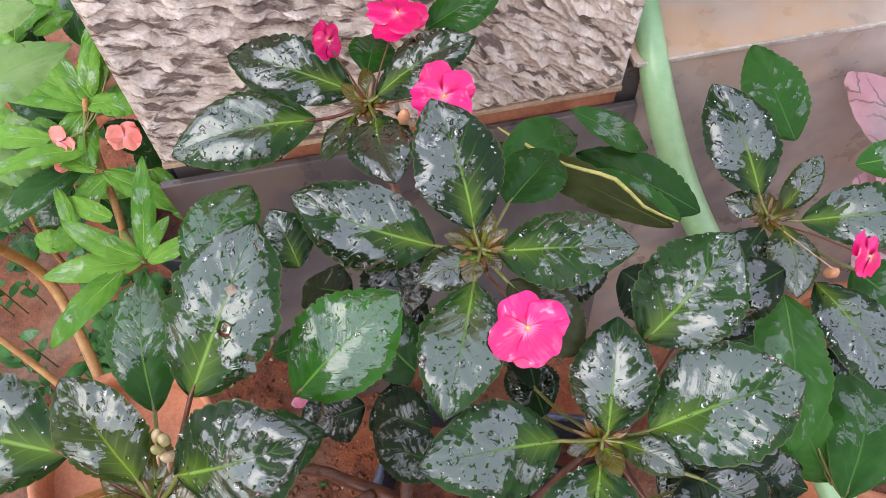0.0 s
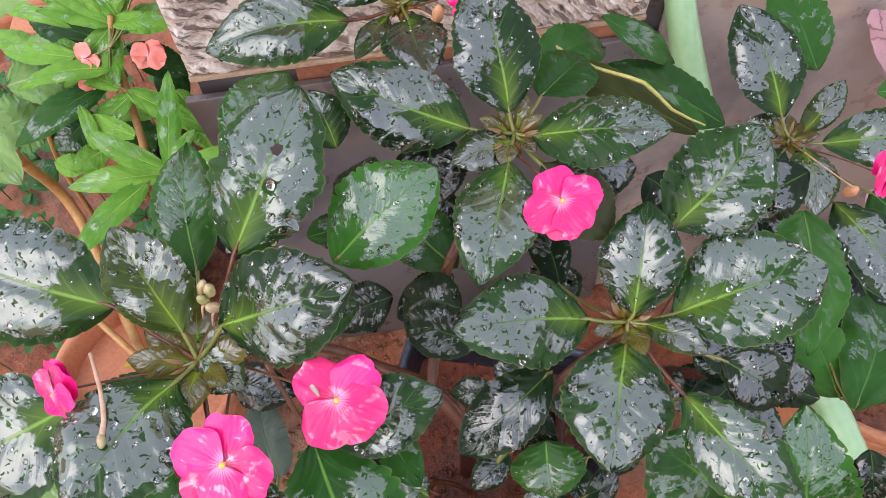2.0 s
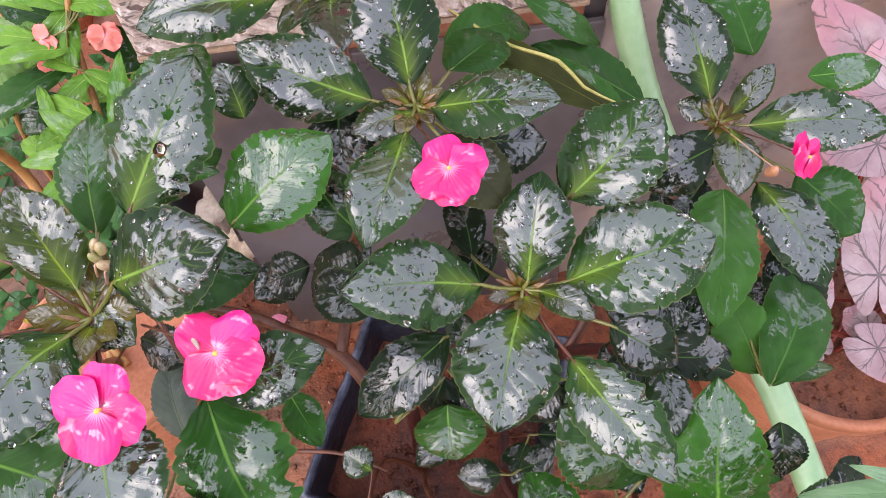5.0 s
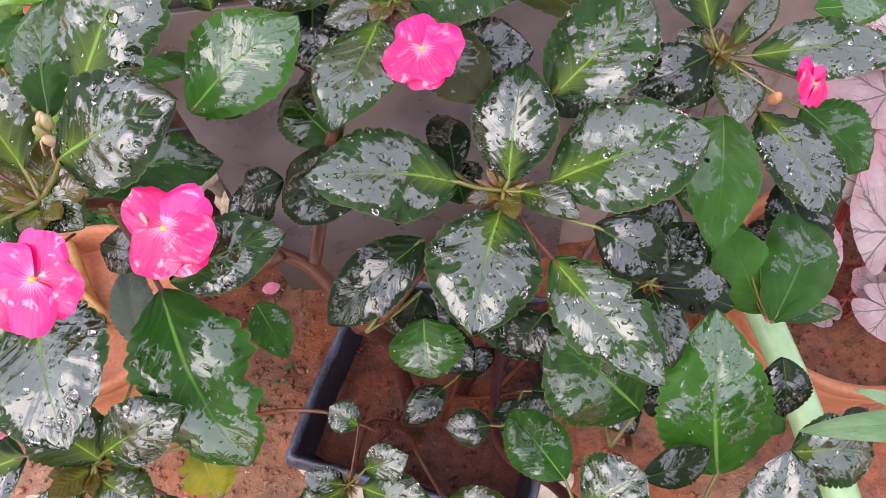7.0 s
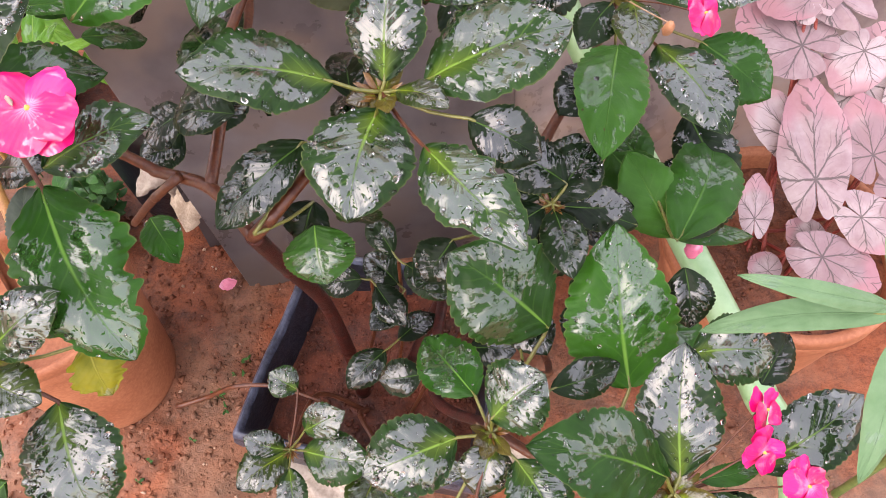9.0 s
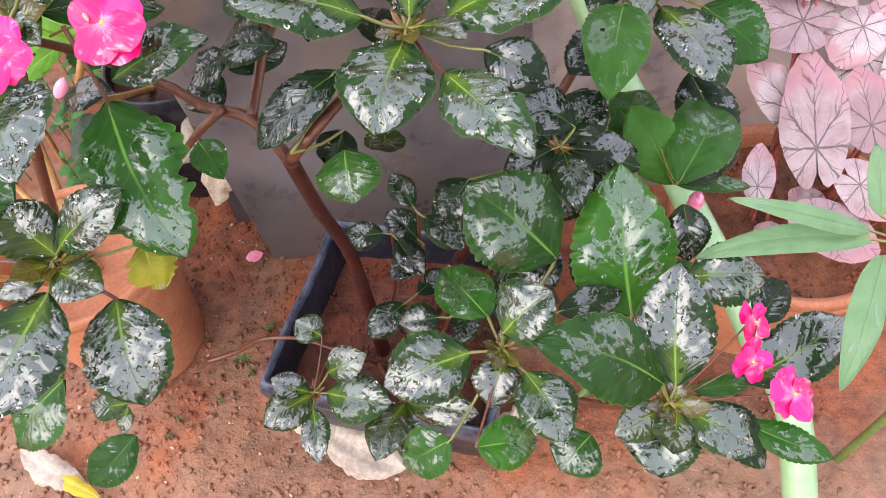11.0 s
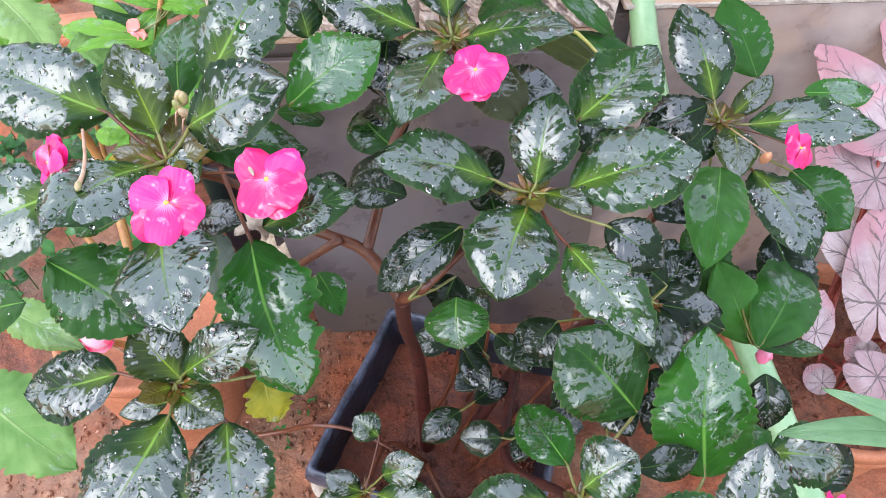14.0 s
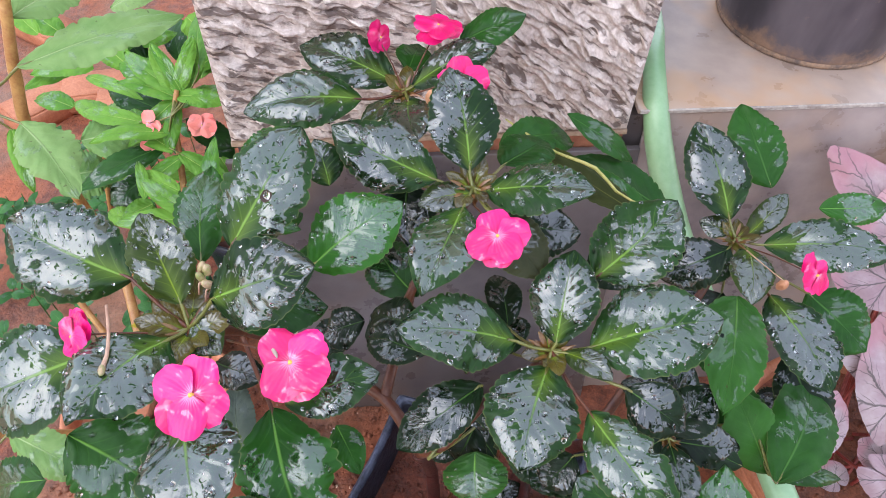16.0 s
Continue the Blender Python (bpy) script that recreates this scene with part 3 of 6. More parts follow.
def petal(flower, centre, out, normal, length, width, material, seed, cup=0.08, name="petal"):
    out, normal = Vector(out).normalized(), Vector(normal).normalized()
    side = out.cross(normal)
    bm = bmesh.new()
    uv = bm.loops.layers.uv.new("UVMap")
    rows, cols = 12, 12
    grid = []
    for i in range(rows + 1):
        v = i / rows
        line = []
        for j in range(cols + 1):
            u = 2 * j / cols - 1
            h = width * 0.5 * (0.10 + 0.90 * math.sin(min(v * 1.35, 1.0) * math.pi / 2))
            round_end = 0.46 + 0.54 * math.sqrt(max(0.0, 1 - abs(u) ** 2.3))
            notch = 0.09 * math.exp(-(u / 0.22) ** 2) * v ** 3 * (0.4 + 0.6 * noise.noise(Vector((seed, 0.5, 0.5))))
            reach = v * (round_end * (1 + 0.09 * noise.noise(Vector((u * 2.2, seed, 7))) + 0.035 * noise.noise(Vector((u * 7, seed, 3)))) - notch)
            z = cup * length * (v ** 2 * 0.5 - v * 0.3) + 0.11 * length * noise.noise(Vector((u * 1.4, v * 1.8, seed))) * (0.3 + v) + 0.04 * length * noise.noise(Vector((u * 4, v * 3, seed))) * v - 0.12 * length * (abs(u) ** 2) * v
            line.append(bm.verts.new(Vector(centre) + out * (reach * length) + side * (u * h) + normal * z))
        grid.append(line)
    for i in range(rows):
        for j in range(cols):
            f = bm.faces.new((grid[i][j], grid[i][j + 1], grid[i + 1][j + 1], grid[i + 1][j]))
            for loop, (a, b) in zip(f.loops, ((i, j), (i, j + 1), (i + 1, j + 1), (i + 1, j))):
                loop[uv].uv = (b / cols, a / rows)
    return part(name, bm, material, flower)


def flower(plant, centre, facing, size, turn=0.0, material=None, joint=None, spread=(-28, 58, 128, 192, 262), label="hot pink five-petalled flower"):
    """A flat five-petalled bloom; turn is the angle of its top petal."""
    material = material or PINK
    n = Vector(facing).normalized()
    ref = (Vector((0, 0.6, 0.8)) - n * n.dot(Vector((0, 0.6, 0.8)))).normalized()
    side = ref.cross(n)
    eye = blob(bmesh.new(), Vector(centre) + n * 0.002, n, size * 0.115, size * 0.034, 1.0)
    fl = part("flower", eye, EYE, plant, label)
    for i, a in enumerate(spread):
        seed = i * 3.1 + centre[0] * 40 + centre[1] * 17
        a = radians(a + turn)
        out = ref * math.cos(a) + side * math.sin(a)
        long = 1.0 + 0.16 * noise.noise(Vector((seed, 1.7, 0.3)))
        broad = 1.0 + 0.18 * noise.noise(Vector((seed, 8.3, 2.1)))
        lift = n * (0.0016 * (i * 2 % 5) - 0.003)
        petal(fl, Vector(centre) + lift, out + n * (0.02 + 0.20 * noise.noise(Vector((seed, 4.4, 0)))), n, size * 0.53 * long, size * 0.57 * broad, material, seed)
    if joint is not None:
        part("flower_stalk", tube([joint, Vector(joint).lerp(Vector(centre), 0.5) + Vector((0, 0, 0.004)), Vector(centre) - n * 0.004], [0.0011, 0.0009, 0.0009], 6), TWIG, fl)
    return fl


def bud(plant, centre, axis, length, width, material=None, label="closed flower bud", joint=None):
    ob = part("bud", blob(bmesh.new(), centre, axis, length, width, centre[0] * 30, 0.25, 10, 8), material or BUD, plant, label)
    if joint is not None:
        part("bud_stalk", tube([joint, Vector(joint).lerp(Vector(centre), 0.5) + Vector((0, 0, 0.003)), Vector(centre) - Vector(axis).normalized() * length * 0.4], [0.001, 0.0008, 0.0008], 6), PALE_STALK, ob)
    return ob


PALE_STALK = grainy("pale_flower_stalk", (0.40, 0.20, 0.13), (0.55, 0.36, 0.24), 60.0, 0.45, 0.2, 0.001)


def branch(plant, points, radii, material=None, label="", name="branch"):
    bm = tube(points, radii, 12)
    for i in range(1, len(points) - 1):
        blob(bm, points[i], Vector(points[i + 1]) - Vector(points[i - 1]), radii[i] * 3.6, radii[i] * 1.07, points[i][0] * 10, 0.2, 12, 8)
    return part(name, bm, material or STEM, plant, label)

# ---- structure ----
GROUND = 0.07
E_ALONG = Vector((0.974, 0.225, 0))
E_BACK = Vector((-0.225, 0.974, 0))
CORNER = Vector((0.221, 0.662, 0))


def wall_at(s, q, z):
    """A place by the low wall: s along it, q behind its face, z up."""
    return CORNER + E_ALONG * s + E_BACK * q + UP * z


def box_between(bm, s0, s1, q0, q1, z0, z1, lean=0.0):
    vs = [bm.verts.new(wall_at(s, q - lean * (z1 - z), z)) for s in (s0, s1) for q in (q0, q1) for z in (z0, z1)]
    for f in ((0, 1, 3, 2), (4, 6, 7, 5), (0, 4, 5, 1), (2, 3, 7, 6), (0, 2, 6, 4), (1, 5, 7, 3)):
        bm.faces.new([vs[i] for i in f])
    bmesh.ops.recalc_face_normals(bm, faces=bm.faces)
    return bm


def bevelled(bm, width, segments=2):
    bmesh.ops.bevel(bm, geom=bm.edges[:] + bm.verts[:], offset=width, segments=segments, affect="EDGES", profile=0.6)
    return bm


def ground_height(x, y):
    h = 0.016 * noise.noise(Vector((x * 5, y * 5, 1))) + 0.007 * noise.noise(Vector((x * 19, y * 19, 2))) + 0.003 * noise.noise(Vector((x * 55, y * 55, 3)))
    return GROUND + h


def build_ground():
    bm = bmesh.new()
    edges = [-400, -60, -10, -3, -1.4] + [-1.0 + 0.0125 * i for i in range(161)] + [1.4, 3, 10, 60, 400]
    grid = []
    for y in edges:
        grid.append([bm.verts.new((x, y, ground_height(x, y) if abs(x) <= 1.01 and abs(y) <= 1.01 else GROUND)) for x in edges])
    for a, b in zip(grid, grid[1:]):
        for j in range(len(edges) - 1):
            bm.faces.new((a[j], a[j + 1], b[j + 1], b[j]))
    return tagged(mesh_ob("ground", bm, SOIL), "bare wet red earth with small clods", "ground", kind="structure")


build_ground()

wall = tagged(mesh_ob("wall_north", box_between(bmesh.new(), -0.586, 4.0, 0.006, 0.30, -0.05, 0.763), SLAB, False), "low wall of wet grey-brown render", "wall", kind="structure")
face = bevelled(box_between(bmesh.new(), 0.03, 4.0, -0.006, 0.004, -0.05, 0.776, 0.11), 0.003)
tagged(mesh_ob("wall_face", face, WALL_FACE, False), "smooth wet pinkish-brown wall facing", "wall", kind="structure")
ledge = bevelled(box_between(bmesh.new(), 0.012, 4.0, -0.007, 3.0, 0.777, 0.785), 0.002)
tagged(mesh_ob("ledge", ledge, LEDGE, False), "wet smooth cement ledge on top of the wall", "ledge", kind="structure")
lip = bevelled(box_between(bmesh.new(), 0.014, 4.0, -0.0115, -0.0075, 0.7800, 0.7862), 0.001)
for v in lip.verts:
    v.co += E_BACK * 0.0022 * noise.noise(v.co * 9) + UP * 0.0012 * noise.noise(v.co * 14)
tagged(mesh_ob("ledge_edge", lip, WORN_EDGE, False), "pale worn cement edge of the ledge", "ledge", kind="structure")
back = box_between(bmesh.new(), -0.586, 0.010, 0.305, 3.0, 0.0, 0.76)
tagged(mesh_ob("bank", back, BRICKWORK, False), "raised bank behind the wall", "wall", kind="structure")


def cut_stone(s0, s1, z0, z1, seed, slant):
    """A tile with a hewn face: short slanting chisel strokes, each a ridge with a sharp undercut."""
    bm = bmesh.new()
    nx, nz = 170, 175
    grid = []
    ca, sa = math.cos(radians(slant)), math.sin(radians(slant))
    for i in range(nz + 1):
        row = []
        for j in range(nx + 1):
            a, b = j / nx, i / nz
            s, z = s0 + (s1 - s0) * a, z0 + (z1 - z0) * b
            along, across = s * ca - z * sa, s * sa + z * ca
            w = noise.noise(Vector((along * 17, across * 26, seed + 5)))
            k = noise.noise(Vector((along * 48, across * 60, seed + 9)))
            f = (across * 78 + w * 1.5 + k * 0.45) % 1.0
            scale = (1 - f) ** 0.8 if f > 0.2 else f / 0.2 * 0.84
            proud = 0.55 + 0.9 * noise.noise(Vector((along * 34, across * 78, seed + 13)))
            d = 0.0190 * scale * max(0.12, proud) + 0.0050 * w + 0.0035 * k + 0.0018 * noise.noise(Vector((s * 170, z * 190, seed)))
            rim = min(a, 1 - a, b, 1 - b)
            d *= min(1.0, rim * 30)
            row.append(bm.verts.new(wall_at(s, -0.010 - d, z)))
        grid.append(row)
    for a, b in zip(grid, grid[1:]):
        for j in range(nx):
            bm.faces.new((a[j], a[j + 1], b[j + 1], b[j]))
    ring = grid[0] + [r[-1] for r in grid[1:]] + grid[-1][-2::-1] + [r[0] for r in grid[-2:0:-1]]
    rear = [bm.verts.new(v.co + E_BACK * 0.022) for v in ring]
    for k in range(len(ring)):
        n = (k + 1) % len(ring)
        bm.faces.new((ring[n], ring[k], rear[k], rear[n]))
    bm.faces.new(rear)
    bmesh.ops.recalc_face_normals(bm, faces=bm.faces)
    return bm


pier = tagged(mesh_ob("pier", box_between(bmesh.new(), -0.585, -0.004, -0.002, 0.30, 0.764, 1.60), GROUT, False), "rendered pier behind the stone cladding", "wall", kind="structure")
for s0, s1, z0, z1, seed, slant in ((-0.588, -0.297, 0.752, 1.05, 1.0, 16), (-0.291, 0.0, 0.752, 1.05, 7.3, 38), (-0.588, -0.297, 1.056, 1.354, 4.1, 16), (-0.291, 0.0, 1.056, 1.354, 9.7, 38)):
    part("tile", cut_stone(s0, s1, z0, z1, seed, slant), STONE[slant], pier, "rough hewn grey stone cladding tile", smooth=True)
sill = bevelled(box_between(bmesh.new(), -0.590, 0.002, -0.013, 0.005, 0.742, 0.7505), 0.002)
tagged(mesh_ob("trim", sill, STONE_EDGE, False), "thin pale edge under the stone tiles", "trim", kind="structure")

strip = bevelled(box_between(bmesh.new(), -0.46, 0.0, -0.005, 0.004, 0.665, 0.741), 0.002)
tagged(mesh_ob("wall_strip", strip, BRICKWORK, False), "strip of wet brick-red render under the stone tiles", "wall", kind="structure")

slab = box_between(bmesh.new(), -0.505, 0.029, -0.018, -0.007, 0.04, 0.715, 0.14)
for v in slab.verts:
    if v.co.z > 0.5 and v.co.x < 0:
        v.co -= E_ALONG * 0.10
slab = bevelled(slab, 0.003, 3)
tagged(mesh_ob("stone_slab", slab, SLAB, False), "smooth wet grey stone slab leaning on the wall", "slab")


# ---- containers ----
def lathe(profile, centre, seg=64, wobble=0.0):
    bm = bmesh.new()
    rings = []
    for r, z in profile:
        rings.append([bm.verts.new((centre[0] + r * math.cos(a) * (1 + wobble * math.sin(2 * a)), centre[1] + r * math.sin(a), z)) for a in (2 * math.pi * k / seg for k in range(seg))])
    for a, b in zip(rings, rings[1:]):
        for k in range(seg):
            bm.faces.new((a[k], a[(k + 1) % seg], b[(k + 1) % seg], b[k]))
    bm.faces.new(rings[0][::-1])
    return bm


def soil_disc(centre, radius, z, seed, square=None):
    """An uneven fill of soil."""
    bm = bmesh.new()
    rings = [[bm.verts.new((centre[0], centre[1], z + 0.008))]]
    for i in range(1, 17):
        ring = []
        for k in range(48):
            a = 2 * math.pi * k / 48
            far = square(a) if square else radius
            x, y = centre[0] + far * i / 16 * math.cos(a), centre[1] + far * i / 16 * math.sin(a)
            ring.append(bm.verts.new((x, y, z + 0.006 * (1 - i / 16) + 0.007 * noise.noise(Vector((x * 24, y * 24, seed))) + 0.004 * noise.noise(Vector((x * 80, y * 80, seed))))))
        rings.append(ring)
    for k in range(48):
        bm.faces.new((rings[0][0], rings[1][k], rings[1][(k + 1) % 48]))
    for a, b in zip(rings[1:], rings[2:]):
        for k in range(48):
            bm.faces.new((a[k], b[k], b[(k + 1) % 48], a[(k + 1) % 48]))
    return bm


def crumbs(centre, radius, z, count, seed, size=0.003):
    r = random.Random(seed)
    bm = bmesh.new()
    for i in range(count):
        a, d = r.uniform(0, 6.283), radius * r.random() ** 0.5
        s = size * r.uniform(0.4, 1.6)
        x, y = centre[0] + d * math.cos(a), centre[1] + d * math.sin(a)
        h = ground_height(x, y) if z is None else z + 0.007 * noise.noise(Vector((x * 24, y * 24, seed)))
        blob(bm, (x, y, h + s * 0.3), (r.uniform(-1, 1), r.uniform(-1, 1), 0.4), s * 2, s * 0.9, i, 0.4, 6, 4)
    return bm


def terracotta_pot(centre, r_top, z_top, label, soil_drop=0.035):
    h = z_top - GROUND
    r0 = r_top * 0.80
    pot = thing("terracotta_pot", (centre[0], centre[1], GROUND), label, "plant pot")
    rim_h = min(0.05, h * 0.2)
    body = [(r0 * 0.96, GROUND - 0.004), (r0, GROUND + 0.004)]
    for i in range(1, 13):
        t = i / 12
        body.append((r0 + (r_top * 0.95 - r0) * t ** 0.9, GROUND + (h - rim_h) * t))
    part("body", lathe(body, centre), TERRACOTTA, pot)
    top = z_top
    rim = [(r_top * 0.93, top - rim_h - 0.002), (r_top * 0.985, top - rim_h), (r_top * 1.005, top - rim_h + 0.004), (r_top * 1.0, top - rim_h * 0.62), (r_top * 0.985, top - rim_h * 0.55), (r_top * 1.012, top - rim_h * 0.45),
           (r_top * 1.015, top - 0.006), (r_top * 1.0, top - 0.001), (r_top * 0.97, top), (r_top * 0.93, top - 0.003), (r_top * 0.915, top - 0.010), (r_top * 0.90, top - rim_h), (r_top * 0.87, top - rim_h - 0.05)]
    part("rim", lathe(rim, centre), TERRACOTTA, pot, "thick rounded rim")
    part("soil", soil_disc(centre, r_top * 0.905, top - soil_drop, centre[0] * 9), LIGHT_SOIL, pot, "red potting soil")
    part("soil_crumbs", crumbs(centre, r_top * 0.85, top - soil_drop + 0.004, 420, int(centre[0] * 100)), LIGHT_SOIL, pot, "loose crumbs of red soil", "stuff")
    return pot


terracotta_pot((-0.475, 0.255), 0.140, 0.39, "weathered terracotta pot standing on red earth", 0.085)
terracotta_pot((0.69, 0.395), 0.187, 0.345, "wide terracotta pot holding a begonia", 0.04)


def grow_bag(corners, z_top):
    c = sum((Vector(p) for p in corners), Vector((0, 0))) / 4
    bag = thing("grow_bag", (c.x, c.y, GROUND), "square black plastic grow bag with a dusty stiff rim", "plant pot")

    def outline(inset, soft=0.007):
        """Points round the bag, set in from its corners, with tight rounded corners."""
        cs = [Vector(p) + (c - Vector(p)).normalized() * inset * 1.42 for p in corners]
        pts = []
        for k in range(4):
            a, p, b = cs[k - 1], cs[k], cs[(k + 1) % 4]
            u, w = (a - p).normalized(), (b - p).normalized()
            pts += [p + u * soft, p + (u + w) * soft * 0.3, p + w * soft]
            pts += [(p + w * soft).lerp(b - w * soft, q / 18) for q in range(1, 18)]
        return pts

    def loops(levels):
        bm = bmesh.new()
        rings = []
        for inset, z in levels:
            ring = []
            for p in outline(inset):
                out = (p - c).normalized()
                crease = 0.004 * noise.noise(Vector((p.x * 9, p.y * 9, z * 7))) + 0.0015 * noise.noise(Vector((p.x * 40, p.y * 40, z * 20)))
                ring.append(bm.verts.new(Vector((p.x + out.x * crease, p.y + out.y * crease, z + 0.7 * crease))))
            rings.append(ring)
        n = len(rings[0])
        for a, b in zip(rings, rings[1:]):
            for k in range(n):
                bm.faces.new((a[k], a[(k + 1) % n], b[(k + 1) % n], b[k]))
        return bm

    part("body", loops([(0.040, GROUND - 0.005), (0.030, GROUND + 0.03), (0.016, 0.16), (0.008, z_top - 0.03), (0.006, z_top - 0.012)]), BLACK_BAG, bag)
    part("rim", loops([(0.006, z_top - 0.052), (-0.002, z_top - 0.048), (-0.004, z_top - 0.030), (-0.001, z_top - 0.006), (0.003, z_top), (0.006, z_top + 0.001), (0.009, z_top - 0.004), (0.013, z_top - 0.016)]), BAG_RIM, bag, "dusty blue-black plastic rim")
    part("lining", loops([(0.012, z_top - 0.010), (0.017, z_top - 0.030), (0.024, z_top - 0.07), (0.030, z_top - 0.13)]), BLACK_BAG, bag, "black plastic inner wall")

    def reach(a):
        d = Vector((math.cos(a), math.sin(a)))
        best = 9.0
        for k in range(4):
            p, q = (Vector(corners[k]) - c) * 0.87, (Vector(corners[(k + 1) % 4]) - c) * 0.87
            n = Vector((q.y - p.y, p.x - q.x)).normalized()
            n = n if n.dot(p) > 0 else -n
            if n.dot(d) > 1e-6:
                best = min(best, n.dot(p) / n.dot(d))
        return best

    part("soil", soil_disc((c.x, c.y), 0.1, z_top - 0.075, 3.3, reach), POT_SOIL, bag, "dark wet red soil")
    part("soil_crumbs", crumbs((c.x, c.y), 0.15, z_top - 0.072, 700, 5, 0.0028), POT_SOIL, bag, "loose crumbs of red soil", "stuff")
    return bag


grow_bag(((-0.157, 0.066), (0.200, 0.000), (0.262, 0.345), (-0.083, 0.378)), 0.315)

black_pot_at = (-0.451, 0.695, 0.400)
pot = thing("nursery_pot", (black_pot_at[0], black_pot_at[1], GROUND), "black plastic nursery pot behind the balsam stems", "plant pot")
part("body", lathe([(0.085, GROUND - 0.004), (0.088, GROUND + 0.01), (0.102, 0.33), (0.108, 0.332), (0.110, 0.36), (0.112, 0.385), (0.108, 0.39), (0.103, 0.385), (0.101, 0.33)], black_pot_at), BLACK_BAG, pot)
part("soil", soil_disc(black_pot_at, 0.101, 0.35, 2.2), POT_SOIL, pot, "dark wet soil")

# the planter on the ledge
pl = thing("planter", (0.515, 0.953, 0.785), "round dark plastic planter with a mud-stained foot on the ledge", "plant pot")
part("foot", lathe([(0.140, 0.7852), (0.1455, 0.7858), (0.1475, 0.788), (0.1478, 0.792), (0.1465, 0.796)], (0.515, 0.953)), MUD, pl, "mud-stained foot ring")
part("body", lathe([(0.138, 0.788), (0.1462, 0.793), (0.1476, 0.800), (0.1482, 0.81), (0.150, 0.83), (0.158, 0.92), (0.168, 1.03), (0.170, 1.05), (0.178, 1.052), (0.181, 1.075), (0.178, 1.082), (0.170, 1.08), (0.160, 1.0)], (0.515, 0.953)), BUCKET, pl)
part("soil", soil_disc((0.515, 0.953), 0.163, 1.045, 6.6), POT_SOIL, pl, "dark wet soil")

# the green hose
hose = thing("garden_hose", (0.592, 0.114, 0.360), "thick light green plastic hose hanging over the ledge", "hose")
part("pipe", tube([wall_at(-0.02, 0.42, 0.83), (0.235, 0.930, 0.812), (0.257, 0.850, 0.806), (0.252, 0.745, 0.812), (0.262, 0.668, 0.775), (0.285, 0.618, 0.715), (0.340, 0.556, 0.610), (0.440, 0.440, 0.485), (0.548, 0.220, 0.400), (0.592, 0.114, 0.360), (0.629, 0.040, 0.330), (0.66, -0.12, 0.20), (0.75, -0.2, 0.09), (1.0, -0.3, 0.09)], [0.012, 0.012, 0.013, 0.016, 0.0195, 0.021, 0.0215, 0.022, 0.023, 0.024, 0.024, 0.024, 0.024, 0.024], 20), HOSE, hose)

# ---- plants ----
main_plant = thing("impatiens_plant", (0.02, 0.163, 0.26), "tall leggy impatiens with wet dark leaves in the black bag", "plant", "impatiens plants")
side_plant = thing("impatiens_plant", (0.091, 0.203, 0.26), "bushy impatiens with green and dark leaves in the black bag", "plant", "impatiens plants")
pot_plant = thing("impatiens_plant", (-0.475, 0.255, 0.35), "impatiens with drooping wet leaves in the terracotta pot", "plant", "impatiens plants")
sprout = thing("impatiens_plant", (0.03, 0.13, 0.26), "small low impatiens shoots at the bag's edge", "plant", "impatiens plants")
balsam = thing("balsam_plant", (black_pot_at[0], black_pot_at[1], 0.35), "upright balsam with narrow light green leaves and coral flowers", "plant", "balsam plants")
broad = thing("broad_leaved_plant", (-0.80, 0.70, 0.07), "low pale green broad-leaved plant in the red earth", "plant")
tall_plant = thing("balsam_plant", (-0.475, 0.255, 0.35), "tall balsam with broad pale leaves in the terracotta pot", "plant", "balsam plants")
straps = thing("strap_leaved_plant", (0.80, 0.06, 0.07), "plant with long narrow pale green leaves", "plant")

C_TOP, D_TOP, A_TOP, R_TOP = (0.028, 0.263, 0.985), (0.119, 0.138, 0.92), (-0.074, 0.452, 0.932), (0.352, 0.425, 0.782)
L_TOP, H_TOP, E_TOP, B_TOP, F_TOP, S_TOP = (-0.18, 0.075, 0.975), (-0.153, -0.064, 0.860), (0.266, 0.153, 0.757), (0.207, -0.054, 0.702), (0.357, -0.103, 0.702), (-0.044, 0.02, 0.398)

branch(main_plant, [(0.02, 0.163, 0.24), (0.014, 0.171, 0.380), (0.009, 0.161, 0.540), (0.004, 0.115, 0.700), (0.014, 0.058, 0.850)], [0.0125, 0.0100, 0.0088, 0.0080, 0.0074], None, "thick red-brown jointed stem", "stem")
branch(main_plant, [(0.014, 0.058, 0.850), (-0.029, 0.103, 0.855), (-0.081, 0.124, 0.850), (-0.104, 0.127, 0.870), (-0.158, 0.116, 0.920), L_TOP], [0.0064, 0.0057, 0.0052, 0.0047, 0.0042, 0.0036], TWIG)
branch(main_plant, [(-0.055, 0.111, 0.860), (-0.081, 0.104, 0.840), (-0.115, 0.104, 0.800)], [0.0045, 0.0040, 0.0035], TWIG)
branch(main_plant, [(0.014, 0.058, 0.850), (0.036, 0.057, 0.880), (0.070, 0.099, 0.895), D_TOP], [0.0062, 0.0055, 0.0047, 0.0036], TWIG)
branch(main_plant, [(-0.029, 0.103, 0.855), (-0.024, 0.168, 0.880), (-0.016, 0.195, 0.920), C_TOP], [0.0055, 0.0050, 0.0044, 0.0036], TWIG)
branch(main_plant, [(-0.024, 0.168, 0.880), (-0.03, 0.32, 0.87), A_TOP], [0.0055, 0.005, 0.004], TWIG)
branch(side_plant, [(0.091, 0.203, 0.24), (0.148, 0.246, 0.400), (0.211, 0.226, 0.560), (0.250, 0.180, 0.700), E_TOP], [0.011, 0.0095, 0.008, 0.006, 0.004], None, "red-brown jointed stem", "stem")
